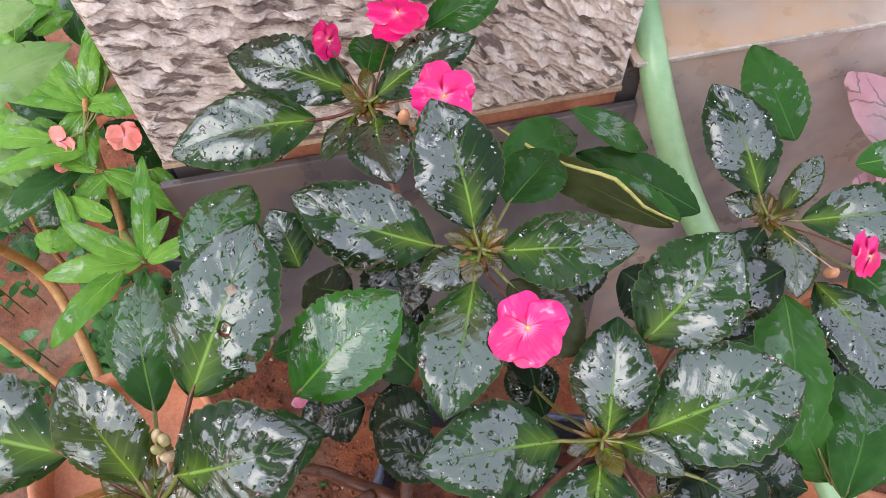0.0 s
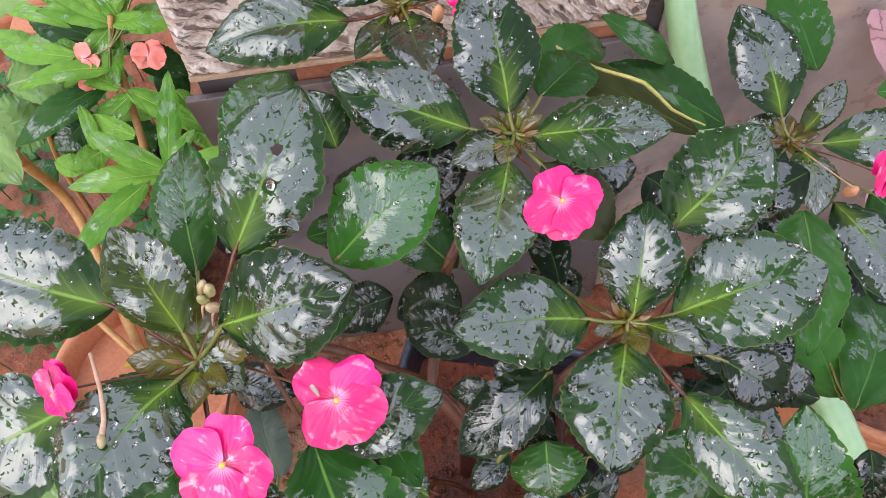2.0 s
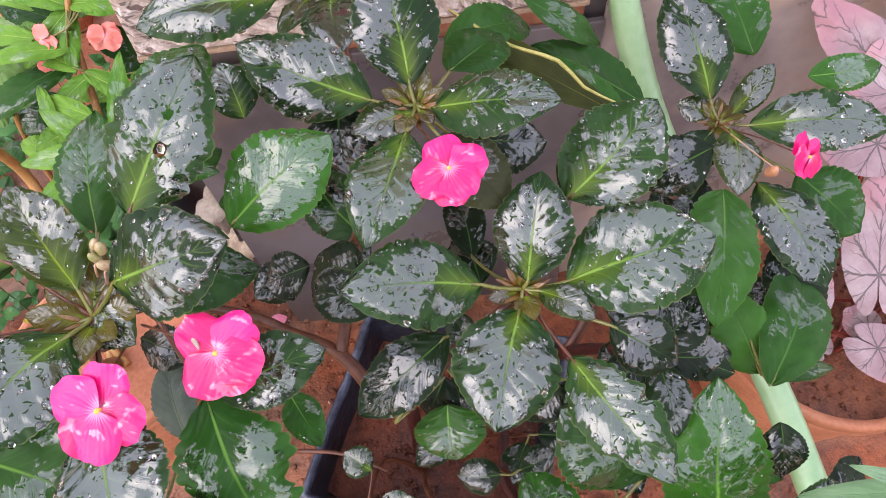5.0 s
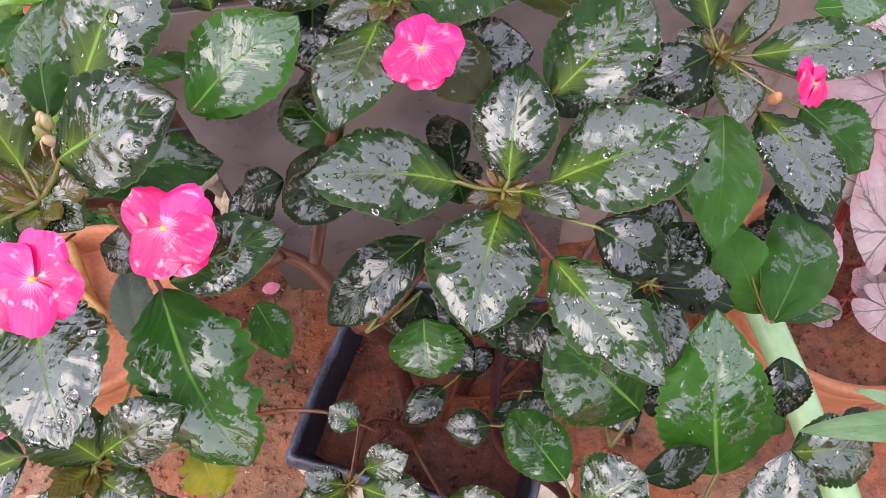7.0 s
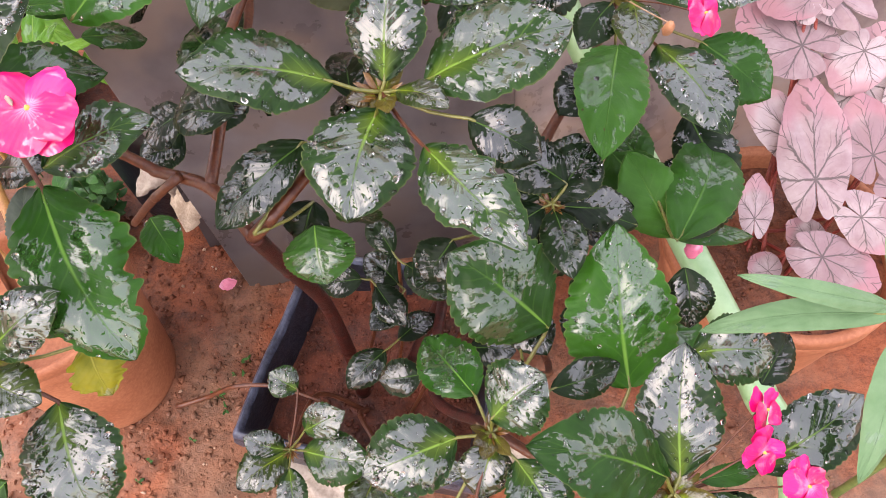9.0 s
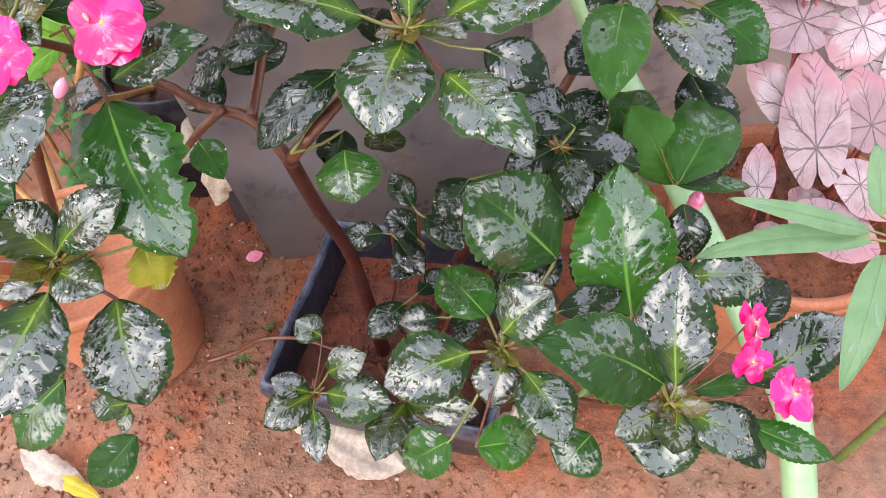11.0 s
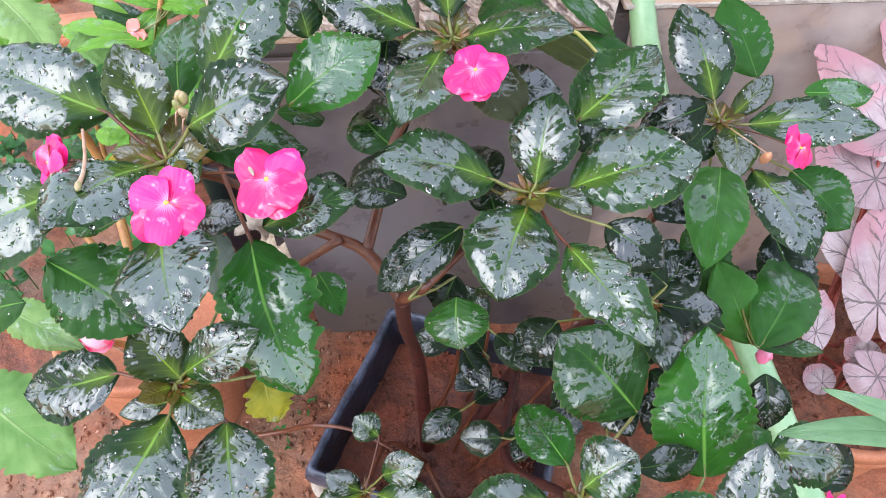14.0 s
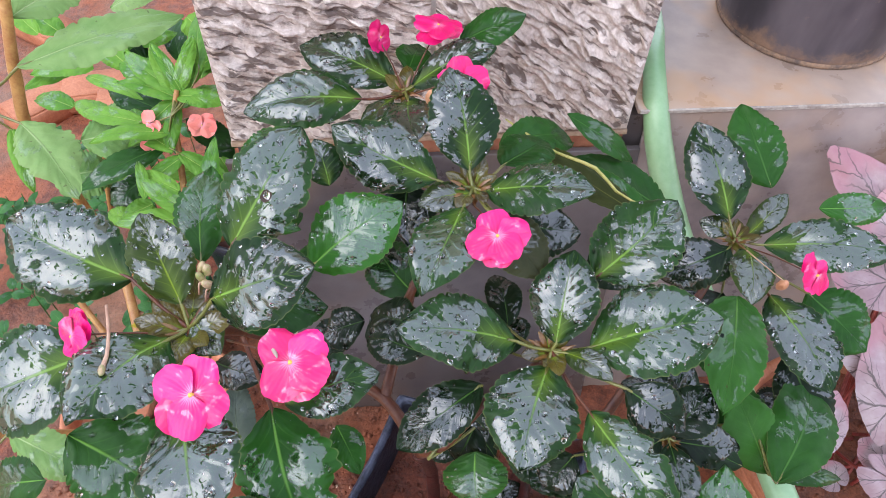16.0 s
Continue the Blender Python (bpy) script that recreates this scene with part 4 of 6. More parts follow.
branch(side_plant, [(0.211, 0.226, 0.560), (0.28, 0.33, 0.66), (0.318, 0.370, 0.720), R_TOP], [0.0075, 0.0065, 0.0055, 0.004], TWIG)
branch(side_plant, [(0.148, 0.246, 0.400), (0.143, 0.079, 0.460), (0.202, -0.002, 0.580), B_TOP], [0.008, 0.007, 0.006, 0.004])
branch(side_plant, [(0.202, -0.002, 0.580), (0.29, -0.06, 0.60), F_TOP], [0.006, 0.005, 0.004], TWIG)
branch(side_plant, [(0.29, -0.06, 0.60), (0.32, -0.03, 0.63), (0.33, -0.02, 0.66)], [0.005, 0.004, 0.0035], GREEN_STEM)
branch(side_plant, [(0.211, 0.226, 0.560), (0.27, 0.05, 0.62), (0.24, 0.02, 0.68)], [0.005, 0.004, 0.0035], TWIG)
branch(pot_plant, [(-0.475, 0.255, 0.33), (-0.40, 0.18, 0.52), (-0.27, 0.04, 0.72), H_TOP], [0.010, 0.008, 0.006, 0.004], TWIG, "green-brown stem", "stem")
branch(pot_plant, [(-0.40, 0.18, 0.52), (-0.28, 0.12, 0.78), (-0.19, 0.07, 0.94)], [0.007, 0.006, 0.004], TWIG)
branch(sprout, [(0.03, 0.13, 0.24), (-0.033, 0.123, 0.330), S_TOP], [0.004, 0.0035, 0.003], TWIG, "", "stem")
branch(sprout, [(-0.024, 0.106, 0.350), (-0.090, 0.126, 0.352), (-0.155, 0.130, 0.338), (-0.215, 0.140, 0.270), (-0.272, 0.132, 0.245)], [0.0022, 0.0030, 0.0034, 0.0040, 0.0042], TWIG, "brown runner lying over the rim")
branch(sprout, [(0.03, 0.13, 0.25), (0.037, 0.080, 0.360), (0.081, 0.010, 0.400)], [0.004, 0.0035, 0.003], TWIG)
branch(balsam, [(black_pot_at[0], black_pot_at[1], 0.33), (-0.513, 0.531, 0.450), (-0.483, 0.544, 0.550), (-0.495, 0.596, 0.620), (-0.507, 0.638, 0.670), (-0.501, 0.660, 0.710)], [0.007, 0.0065, 0.006, 0.0055, 0.005, 0.004], TAN_STEM, "upright orange-tan stem", "stem")
branch(balsam, [(-0.483, 0.544, 0.550), (-0.423, 0.475, 0.620), (-0.375, 0.420, 0.685)], [0.005, 0.0045, 0.004], GREEN_STEM)
branch(tall_plant, [(-0.475, 0.255, 0.34), (-0.621, 0.495, 0.430), (-0.622, 0.485, 0.600), (-0.529, 0.371, 0.860), (-0.505, 0.370, 0.960), (-0.487, 0.385, 1.040), (-0.478, 0.404, 1.100)], [0.009, 0.0085, 0.008, 0.0075, 0.007, 0.006, 0.005], TAN_STEM, "orange-tan fleshy stem", "stem")
branch(tall_plant, [(-0.45, 0.25, 0.34), (-0.580, 0.348, 0.420), (-0.646, 0.392, 0.500), (-0.663, 0.399, 0.560)], [0.006, 0.0055, 0.005, 0.005], TAN_STEM, "orange-tan fleshy stem")
branch(broad, [(-0.80, 0.70, 0.06), (-0.74, 0.66, 0.35), (-0.66, 0.64, 0.60)], [0.006, 0.005, 0.004], TAN_STEM, "", "stem")
branch(straps, [(0.80, 0.06, 0.05), (0.76, 0.05, 0.45), (0.66, 0.03, 0.79)], [0.007, 0.006, 0.005], GREEN_STEM, "", "stem")

# thin stems, and small leaves added low inside with canopy shade in their colour
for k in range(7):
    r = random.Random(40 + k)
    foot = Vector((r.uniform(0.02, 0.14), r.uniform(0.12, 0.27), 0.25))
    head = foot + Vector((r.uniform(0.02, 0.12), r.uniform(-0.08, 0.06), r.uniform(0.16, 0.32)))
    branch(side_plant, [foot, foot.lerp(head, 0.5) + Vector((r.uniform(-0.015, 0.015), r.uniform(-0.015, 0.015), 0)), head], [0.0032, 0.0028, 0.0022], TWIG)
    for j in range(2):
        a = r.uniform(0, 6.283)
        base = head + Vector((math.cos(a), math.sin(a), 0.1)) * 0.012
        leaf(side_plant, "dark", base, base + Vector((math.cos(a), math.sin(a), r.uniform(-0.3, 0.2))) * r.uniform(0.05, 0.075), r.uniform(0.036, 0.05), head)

leaf(main_plant, "wet", (-0.088, 0.465, 0.941), (-0.217, 0.505, 0.951), 0.064, (-0.074, 0.452, 0.941))
leaf(main_plant, "olive", (0.208, 0.342, 0.900), (0.051, 0.425, 0.920), 0.037, (0.028, 0.263, 0.994))
leaf(main_plant, "wet", (-0.122, 0.435, 0.936), (-0.257, 0.399, 0.929), 0.071, (-0.074, 0.452, 0.941))
leaf(main_plant, "wet", (-0.065, 0.455, 0.947), (0.024, 0.483, 0.997), 0.055, (-0.074, 0.452, 0.941))
leaf(main_plant, "wet", (-0.065, 0.426, 0.949), (-0.041, 0.339, 0.975), 0.058, (-0.074, 0.452, 0.941))
leaf(main_plant, "young", (-0.086, 0.436, 0.941), (-0.111, 0.383, 0.941), 0.027, (-0.074, 0.452, 0.941))
leaf(main_plant, "leafy", (-0.021, 0.529, 0.961), (0.052, 0.561, 0.991), 0.050, (-0.074, 0.452, 0.941))
leaf(main_plant, "leafy", (-0.078, 0.489, 0.941), (-0.073, 0.543, 0.941), 0.045, (-0.074, 0.452, 0.941))

# dark kind: the shade between leaves is painted into its colour
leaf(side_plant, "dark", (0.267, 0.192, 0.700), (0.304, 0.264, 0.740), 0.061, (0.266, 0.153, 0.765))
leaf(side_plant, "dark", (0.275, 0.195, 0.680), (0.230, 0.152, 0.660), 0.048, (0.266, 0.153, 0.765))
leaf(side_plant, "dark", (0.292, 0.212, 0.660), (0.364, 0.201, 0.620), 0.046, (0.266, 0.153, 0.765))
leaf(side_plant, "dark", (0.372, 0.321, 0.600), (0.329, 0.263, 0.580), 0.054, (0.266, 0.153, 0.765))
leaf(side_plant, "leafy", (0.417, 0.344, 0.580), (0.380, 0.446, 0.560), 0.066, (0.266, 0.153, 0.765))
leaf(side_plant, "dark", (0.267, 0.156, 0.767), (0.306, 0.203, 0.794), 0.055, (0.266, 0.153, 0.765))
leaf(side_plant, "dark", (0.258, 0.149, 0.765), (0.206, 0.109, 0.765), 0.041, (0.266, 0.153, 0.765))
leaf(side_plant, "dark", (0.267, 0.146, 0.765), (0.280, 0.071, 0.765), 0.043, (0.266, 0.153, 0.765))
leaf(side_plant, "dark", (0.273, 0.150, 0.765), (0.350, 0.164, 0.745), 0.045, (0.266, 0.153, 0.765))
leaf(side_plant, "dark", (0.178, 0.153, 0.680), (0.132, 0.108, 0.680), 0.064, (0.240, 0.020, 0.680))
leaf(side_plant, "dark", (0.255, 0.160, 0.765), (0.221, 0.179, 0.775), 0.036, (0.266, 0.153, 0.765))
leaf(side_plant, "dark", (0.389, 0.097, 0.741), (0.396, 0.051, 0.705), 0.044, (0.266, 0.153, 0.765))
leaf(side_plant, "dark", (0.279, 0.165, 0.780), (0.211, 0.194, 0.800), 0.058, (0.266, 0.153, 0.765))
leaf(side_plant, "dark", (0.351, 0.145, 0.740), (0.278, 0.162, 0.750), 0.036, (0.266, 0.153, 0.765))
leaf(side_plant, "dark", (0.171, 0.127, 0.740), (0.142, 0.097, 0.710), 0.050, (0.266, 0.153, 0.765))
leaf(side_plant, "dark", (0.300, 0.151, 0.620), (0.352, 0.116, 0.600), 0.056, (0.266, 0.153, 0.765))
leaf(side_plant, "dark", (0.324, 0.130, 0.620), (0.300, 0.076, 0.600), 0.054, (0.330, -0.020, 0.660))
leaf(side_plant, "leafy", (0.401, 0.119, 0.600), (0.450, 0.074, 0.580), 0.054, (0.330, -0.020, 0.660))

leaf(side_plant, "leafy", (0.344, 0.271, 0.700), (0.388, 0.180, 0.690), 0.070, (0.352, 0.425, 0.791))
leaf(side_plant, "wet", (0.342, 0.444, 0.804), (0.288, 0.544, 0.871), 0.077, (0.352, 0.425, 0.791))
leaf(side_plant, "leafy", (0.422, 0.554, 0.762), (0.369, 0.653, 0.821), 0.081, (0.398, 0.613, 0.797))
leaf(side_plant, "wet", (0.384, 0.417, 0.795), (0.529, 0.407, 0.825), 0.071, (0.352, 0.425, 0.791))
leaf(side_plant, "young", (0.367, 0.433, 0.791), (0.413, 0.486, 0.821), 0.034, (0.352, 0.425, 0.791))
leaf(side_plant, "young", (0.365, 0.413, 0.791), (0.362, 0.327, 0.791), 0.051, (0.352, 0.425, 0.791))
leaf(side_plant, "dark", (0.343, 0.409, 0.791), (0.307, 0.360, 0.771), 0.046, (0.352, 0.425, 0.791))
leaf(side_plant, "young", (0.348, 0.435, 0.791), (0.308, 0.448, 0.791), 0.031, (0.352, 0.425, 0.791))
leaf(side_plant, "bright", (0.465, 0.496, 0.791), (0.573, 0.539, 0.771), 0.045, (0.352, 0.425, 0.791))
leaf(side_plant, "wet", (0.386, 0.345, 0.787), (0.442, 0.228, 0.783), 0.076, (0.352, 0.425, 0.791))
leaf(side_plant, "leafy", (0.442, 0.373, 0.767), (0.520, 0.323, 0.731), 0.079, (0.352, 0.425, 0.791))
leaf(side_plant, "matte", (0.337, 0.318, 0.812), (0.304, 0.157, 0.836), 0.071, (0.352, 0.425, 0.791), holes=((0.52, 0.42, 0.0030),))
leaf(side_plant, "matte", (0.399, 0.164, 0.690), (0.352, 0.239, 0.740), 0.070, (0.378, 0.210, 0.720))
leaf(side_plant, "leafy", (0.394, 0.141, 0.720), (0.466, 0.311, 0.690), 0.076, (0.378, 0.210, 0.720))
leaf(side_plant, "dark", (0.410, 0.158, 0.700), (0.495, 0.271, 0.670), 0.058, (0.378, 0.210, 0.720))
leaf(side_plant, "matte", (0.308, 0.198, 0.720), (0.270, 0.255, 0.700), 0.071, (0.378, 0.210, 0.720))
leaf(side_plant, "leafy", (0.397, 0.160, 0.696), (0.498, 0.186, 0.660), 0.024, (0.378, 0.210, 0.720))
leaf(side_plant, "dark", (0.460, 0.290, 0.660), (0.423, 0.248, 0.640), 0.071, (0.352, 0.425, 0.791))
leaf(side_plant, "dark", (0.294, 0.173, 0.700), (0.259, 0.134, 0.660), 0.067, (0.352, 0.425, 0.791))
leaf(side_plant, "dark", (0.362, 0.406, 0.700), (0.287, 0.310, 0.720), 0.078, (0.352, 0.425, 0.791))
leaf(side_plant, "dark", (0.429, 0.311, 0.720), (0.474, 0.223, 0.680), 0.074, (0.352, 0.425, 0.791))

leaf(balsam, "balsam", (-0.501, 0.664, 0.700), (-0.625, 0.734, 0.720), 0.040, (-0.500, 0.620, 0.690))
leaf(balsam, "balsam", (-0.493, 0.661, 0.700), (-0.567, 0.728, 0.750), 0.026, (-0.500, 0.620, 0.690))
leaf(balsam, "balsam", (-0.493, 0.671, 0.700), (-0.501, 0.758, 0.750), 0.030, (-0.500, 0.620, 0.690))
leaf(balsam, "balsam", (-0.483, 0.653, 0.700), (-0.415, 0.661, 0.700), 0.041, (-0.500, 0.620, 0.690))
leaf(balsam, "leafy", (-0.526, 0.621, 0.620), (-0.663, 0.526, 0.580), 0.050, (-0.500, 0.620, 0.690))
leaf(balsam, "balsam", (-0.467, 0.523, 0.620), (-0.544, 0.558, 0.620), 0.033, (-0.370, 0.440, 0.685))
leaf(balsam, "balsam", (-0.510, 0.609, 0.660), (-0.630, 0.568, 0.660), 0.039, (-0.500, 0.620, 0.690))
leaf(balsam, "balsam", (-0.564, 0.628, 0.660), (-0.691, 0.657, 0.640), 0.041, (-0.500, 0.620, 0.690))
leaf(balsam, "balsam", (-0.742, 0.768, 0.620), (-0.605, 0.709, 0.640), 0.033, (-0.500, 0.620, 0.690))
leaf(balsam, "balsam", (-0.476, 0.700, 0.720), (-0.548, 0.905, 0.700), 0.038, (-0.500, 0.620, 0.690))
leaf(balsam, "balsam", (-0.792, 0.807, 0.600), (-0.863, 0.738, 0.600), 0.041, (-0.500, 0.620, 0.690))
leaf(balsam, "balsam", (-0.821, 0.887, 0.580), (-0.708, 0.918, 0.600), 0.041, (-0.500, 0.620, 0.690))
leaf(balsam, "balsam", (-0.916, 0.897, 0.600), (-1.037, 0.996, 0.600), 0.049, (-0.500, 0.620, 0.690))
leaf(balsam, "balsam", (-0.514, 0.498, 0.620), (-0.562, 0.577, 0.620), 0.024, (-0.370, 0.440, 0.685))
leaf(balsam, "leafy", (-0.569, 0.720, 0.600), (-0.731, 0.796, 0.580), 0.053, (-0.500, 0.620, 0.690))
leaf(balsam, "leafy", (-0.520, 0.690, 0.620), (-0.430, 0.676, 0.580), 0.050, (-0.500, 0.620, 0.690))
leaf(balsam, "leafy", (-0.683, 0.884, 0.560), (-0.847, 1.030, 0.560), 0.054, (-0.500, 0.620, 0.690))
leaf(balsam, "leafy", (-0.634, 0.911, 0.560), (-0.725, 1.075, 0.560), 0.052, (-0.500, 0.620, 0.690))
leaf(balsam, "balsam", (-0.506, 0.662, 0.700), (-0.490, 0.741, 0.757), 0.037, (-0.500, 0.620, 0.690))
leaf(balsam, "balsam", (-0.504, 0.658, 0.700), (-0.431, 0.659, 0.700), 0.036, (-0.500, 0.620, 0.690))
leaf(balsam, "balsam", (-0.506, 0.655, 0.700), (-0.618, 0.678, 0.700), 0.041, (-0.500, 0.620, 0.690))
leaf(balsam, "balsam", (-0.509, 0.657, 0.690), (-0.592, 0.605, 0.620), 0.044, (-0.500, 0.620, 0.690))
leaf(balsam, "balsam", (-0.499, 0.647, 0.690), (-0.506, 0.589, 0.630), 0.035, (-0.500, 0.620, 0.690))
leaf(balsam, "balsam", (-0.511, 0.664, 0.700), (-0.557, 0.725, 0.740), 0.034, (-0.500, 0.620, 0.690))
leaf(balsam, "balsam", (-0.498, 0.592, 0.640), (-0.605, 0.639, 0.630), 0.040, (-0.460, 0.600, 0.620))
leaf(balsam, "balsam", (-0.485, 0.587, 0.640), (-0.370, 0.548, 0.600), 0.042, (-0.460, 0.600, 0.620))
leaf(balsam, "balsam", (-0.485, 0.589, 0.630), (-0.558, 0.535, 0.580), 0.045, (-0.460, 0.600, 0.620))
leaf(balsam, "balsam", (-0.428, 0.607, 0.620), (-0.388, 0.577, 0.600), 0.033, (-0.460, 0.600, 0.620))
leaf(balsam, "balsam", (-0.377, 0.421, 0.690), (-0.483, 0.464, 0.710), 0.036, (-0.370, 0.440, 0.685))
leaf(balsam, "balsam", (-0.374, 0.423, 0.690), (-0.394, 0.551, 0.730), 0.037, (-0.370, 0.440, 0.685))
leaf(balsam, "balsam", (-0.371, 0.421, 0.690), (-0.342, 0.464, 0.720), 0.024, (-0.370, 0.440, 0.685))
leaf(balsam, "balsam", (-0.367, 0.417, 0.690), (-0.290, 0.448, 0.710), 0.029, (-0.370, 0.440, 0.685))
leaf(balsam, "balsam", (-0.382, 0.423, 0.680), (-0.506, 0.403, 0.670), 0.041, (-0.370, 0.440, 0.685))
leaf(balsam, "balsam", (-0.402, 0.408, 0.680), (-0.489, 0.321, 0.640), 0.043, (-0.370, 0.440, 0.685))
leaf(balsam, "balsam", (-0.504, 0.713, 0.680), (-0.542, 0.830, 0.700), 0.058, (-0.500, 0.620, 0.690))
leaf(balsam, "balsam", (-0.609, 0.635, 0.550), (-0.694, 0.602, 0.520), 0.053, (-0.460, 0.600, 0.620))
leaf(balsam, "balsam", (-0.547, 0.824, 0.600), (-0.576, 0.879, 0.620), 0.083, (-0.500, 0.620, 0.690))
leaf(balsam, "balsam", (-0.623, 0.582, 0.450), (-0.689, 0.598, 0.440), 0.046, (-0.460, 0.600, 0.620))
leaf(balsam, "balsam", (-0.455, 0.661, 0.500), (-0.418, 0.616, 0.460), 0.046, (-0.460, 0.600, 0.620))
leaf(balsam, "balsam", (-0.881, 0.855, 0.450), (-1.011, 0.906, 0.420), 0.061, (-0.460, 0.600, 0.620))
leaf(balsam, "balsam", (-0.743, 0.787, 0.500), (-0.862, 0.841, 0.480), 0.053, (-0.460, 0.600, 0.620))
leaf(balsam, "balsam", (-0.726, 0.877, 0.600), (-0.748, 1.009, 0.600), 0.064, (-0.500, 0.620, 0.690))
leaf(balsam, "balsam", (-0.975, 1.031, 0.500), (-1.079, 1.099, 0.500), 0.064, (-0.460, 0.600, 0.620))
leaf(balsam, "balsam", (-0.552, 0.829, 0.620), (-0.523, 0.888, 0.620), 0.043, (-0.500, 0.620, 0.690))
leaf(balsam, "balsam", (-0.699, 0.899, 0.600), (-0.647, 0.953, 0.600), 0.044, (-0.500, 0.620, 0.690))
leaf(balsam, "balsam", (-0.588, 0.673, 0.600), (-0.675, 0.728, 0.580), 0.045, (-0.500, 0.620, 0.690))
leaf(balsam, "pale", (-0.630, 0.728, 0.580), (-0.720, 0.721, 0.560), 0.081, (-0.500, 0.620, 0.690))
leaf(balsam, "balsam", (-0.574, 0.584, 0.500), (-0.628, 0.554, 0.480), 0.053, (-0.460, 0.600, 0.620))
leaf(balsam, "leafy", (-0.521, 0.737, 0.520), (-0.465, 0.706, 0.500), 0.056, (-0.460, 0.600, 0.620))
leaf(balsam, "leafy", (-0.572, 0.651, 0.480), (-0.524, 0.622, 0.440), 0.065, (-0.460, 0.600, 0.620))
leaf(balsam, "leafy", (-0.699, 0.567, 0.400), (-0.769, 0.634, 0.380), 0.058, (-0.460, 0.600, 0.620))
leaf(balsam, "leafy", (-0.638, 0.687, 0.460), (-0.709, 0.633, 0.420), 0.077, (-0.460, 0.600, 0.620))
leaf(balsam, "balsam", (-0.728, 0.778, 0.640), (-0.853, 0.756, 0.620), 0.054, (-0.500, 0.620, 0.690))
leaf(balsam, "balsam", (-0.676, 0.806, 0.620), (-0.795, 0.901, 0.620), 0.065, (-0.500, 0.620, 0.690))
leaf(balsam, "balsam", (-0.513, 0.675, 0.660), (-0.452, 0.719, 0.680), 0.043, (-0.500, 0.620, 0.690))
leaf(balsam, "balsam", (-0.634, 0.672, 0.520), (-0.731, 0.593, 0.500), 0.065, (-0.460, 0.600, 0.620))
leaf(balsam, "balsam", (-0.622, 0.679, 0.580), (-0.718, 0.660, 0.560), 0.051, (-0.460, 0.600, 0.620))
leaf(balsam, "balsam", (-0.585, 0.748, 0.640), (-0.669, 0.771, 0.660), 0.067, (-0.500, 0.620, 0.690))
leaf(balsam, "balsam", (-0.506, 0.672, 0.700), (-0.562, 0.724, 0.750), 0.038, (-0.500, 0.620, 0.690))
leaf(balsam, "balsam", (-0.502, 0.680, 0.700), (-0.500, 0.755, 0.754), 0.041, (-0.500, 0.620, 0.690))
leaf(balsam, "balsam", (-0.617, 0.953, 0.640), (-0.579, 0.932, 0.620), 0.067, (-0.500, 0.620, 0.690))
leaf(balsam, "balsam", (-0.459, 0.605, 0.580), (-0.580, 0.625, 0.550), 0.051, (-0.460, 0.600, 0.620))
leaf(balsam, "balsam", (-0.668, 0.926, 0.600), (-0.732, 1.009, 0.600), 0.049, (-0.500, 0.620, 0.690))
leaf(balsam, "balsam", (-0.737, 0.899, 0.600), (-0.674, 0.944, 0.620), 0.047, (-0.500, 0.620, 0.690))

leaf(main_plant, "wet", (0.023, 0.273, 1.006), (-0.009, 0.348, 1.065), 0.065, (0.028, 0.263, 0.994))
leaf(main_plant, "wet", (-0.006, 0.262, 0.999), (-0.111, 0.285, 1.031), 0.062, (0.028, 0.263, 0.994))
leaf(main_plant, "wet", (0.041, 0.259, 0.997), (0.136, 0.247, 1.031), 0.058, (0.028, 0.263, 0.994))
leaf(main_plant, "wet", (0.023, 0.231, 1.000), (0.003, 0.129, 1.004), 0.059, (0.028, 0.263, 0.994))
leaf(main_plant, "young", (0.027, 0.256, 0.994), (-0.019, 0.234, 0.994), 0.034, (0.028, 0.263, 0.994))
leaf(main_plant, "brown", (0.048, 0.235, 0.994), (0.105, 0.192, 0.964), 0.054, (0.028, 0.263, 0.994))
leaf(main_plant, "bright", (-0.098, 0.148, 0.991), (-0.029, 0.209, 1.025), 0.066, (-0.065, 0.175, 1.006))
leaf(main_plant, "dark", (-0.038, 0.281, 0.970), (-0.029, 0.234, 0.934), 0.059, (0.028, 0.263, 0.994))
leaf(main_plant, "leafy", (0.045, 0.366, 0.954), (0.134, 0.458, 0.894), 0.048, (0.028, 0.263, 0.994))
leaf(main_plant, "leafy", (0.115, 0.440, 0.946), (0.208, 0.453, 0.874), 0.033, (0.028, 0.263, 0.994))
leaf(main_plant, "leafy", (0.216, 0.350, 0.900), (0.114, 0.406, 0.900), 0.041, (0.028, 0.263, 0.994))
leaf(main_plant, "leafy", (0.247, 0.378, 0.870), (0.130, 0.443, 0.880), 0.054, (0.028, 0.263, 0.994))
leaf(main_plant, "leafy", (0.052, 0.317, 0.974), (0.099, 0.396, 0.944), 0.053, (0.028, 0.263, 0.994))
leaf(main_plant, "dark", (-0.074, 0.248, 0.946), (-0.131, 0.295, 0.874), 0.046, (0.028, 0.263, 0.994))
leaf(main_plant, "dark", (0.080, 0.201, 0.860), (0.059, 0.282, 0.840), 0.038, (0.119, 0.138, 0.930))
leaf(main_plant, "green", (-0.012, 0.188, 0.910), (-0.075, 0.273, 0.880), 0.054, (0.028, 0.263, 0.994))
leaf(main_plant, "dark", (0.068, 0.279, 0.930), (0.142, 0.290, 0.920), 0.057, (0.028, 0.263, 0.994))
leaf(main_plant, "dark", (0.161, 0.307, 0.880), (0.202, 0.271, 0.860), 0.057, (0.028, 0.263, 0.994))

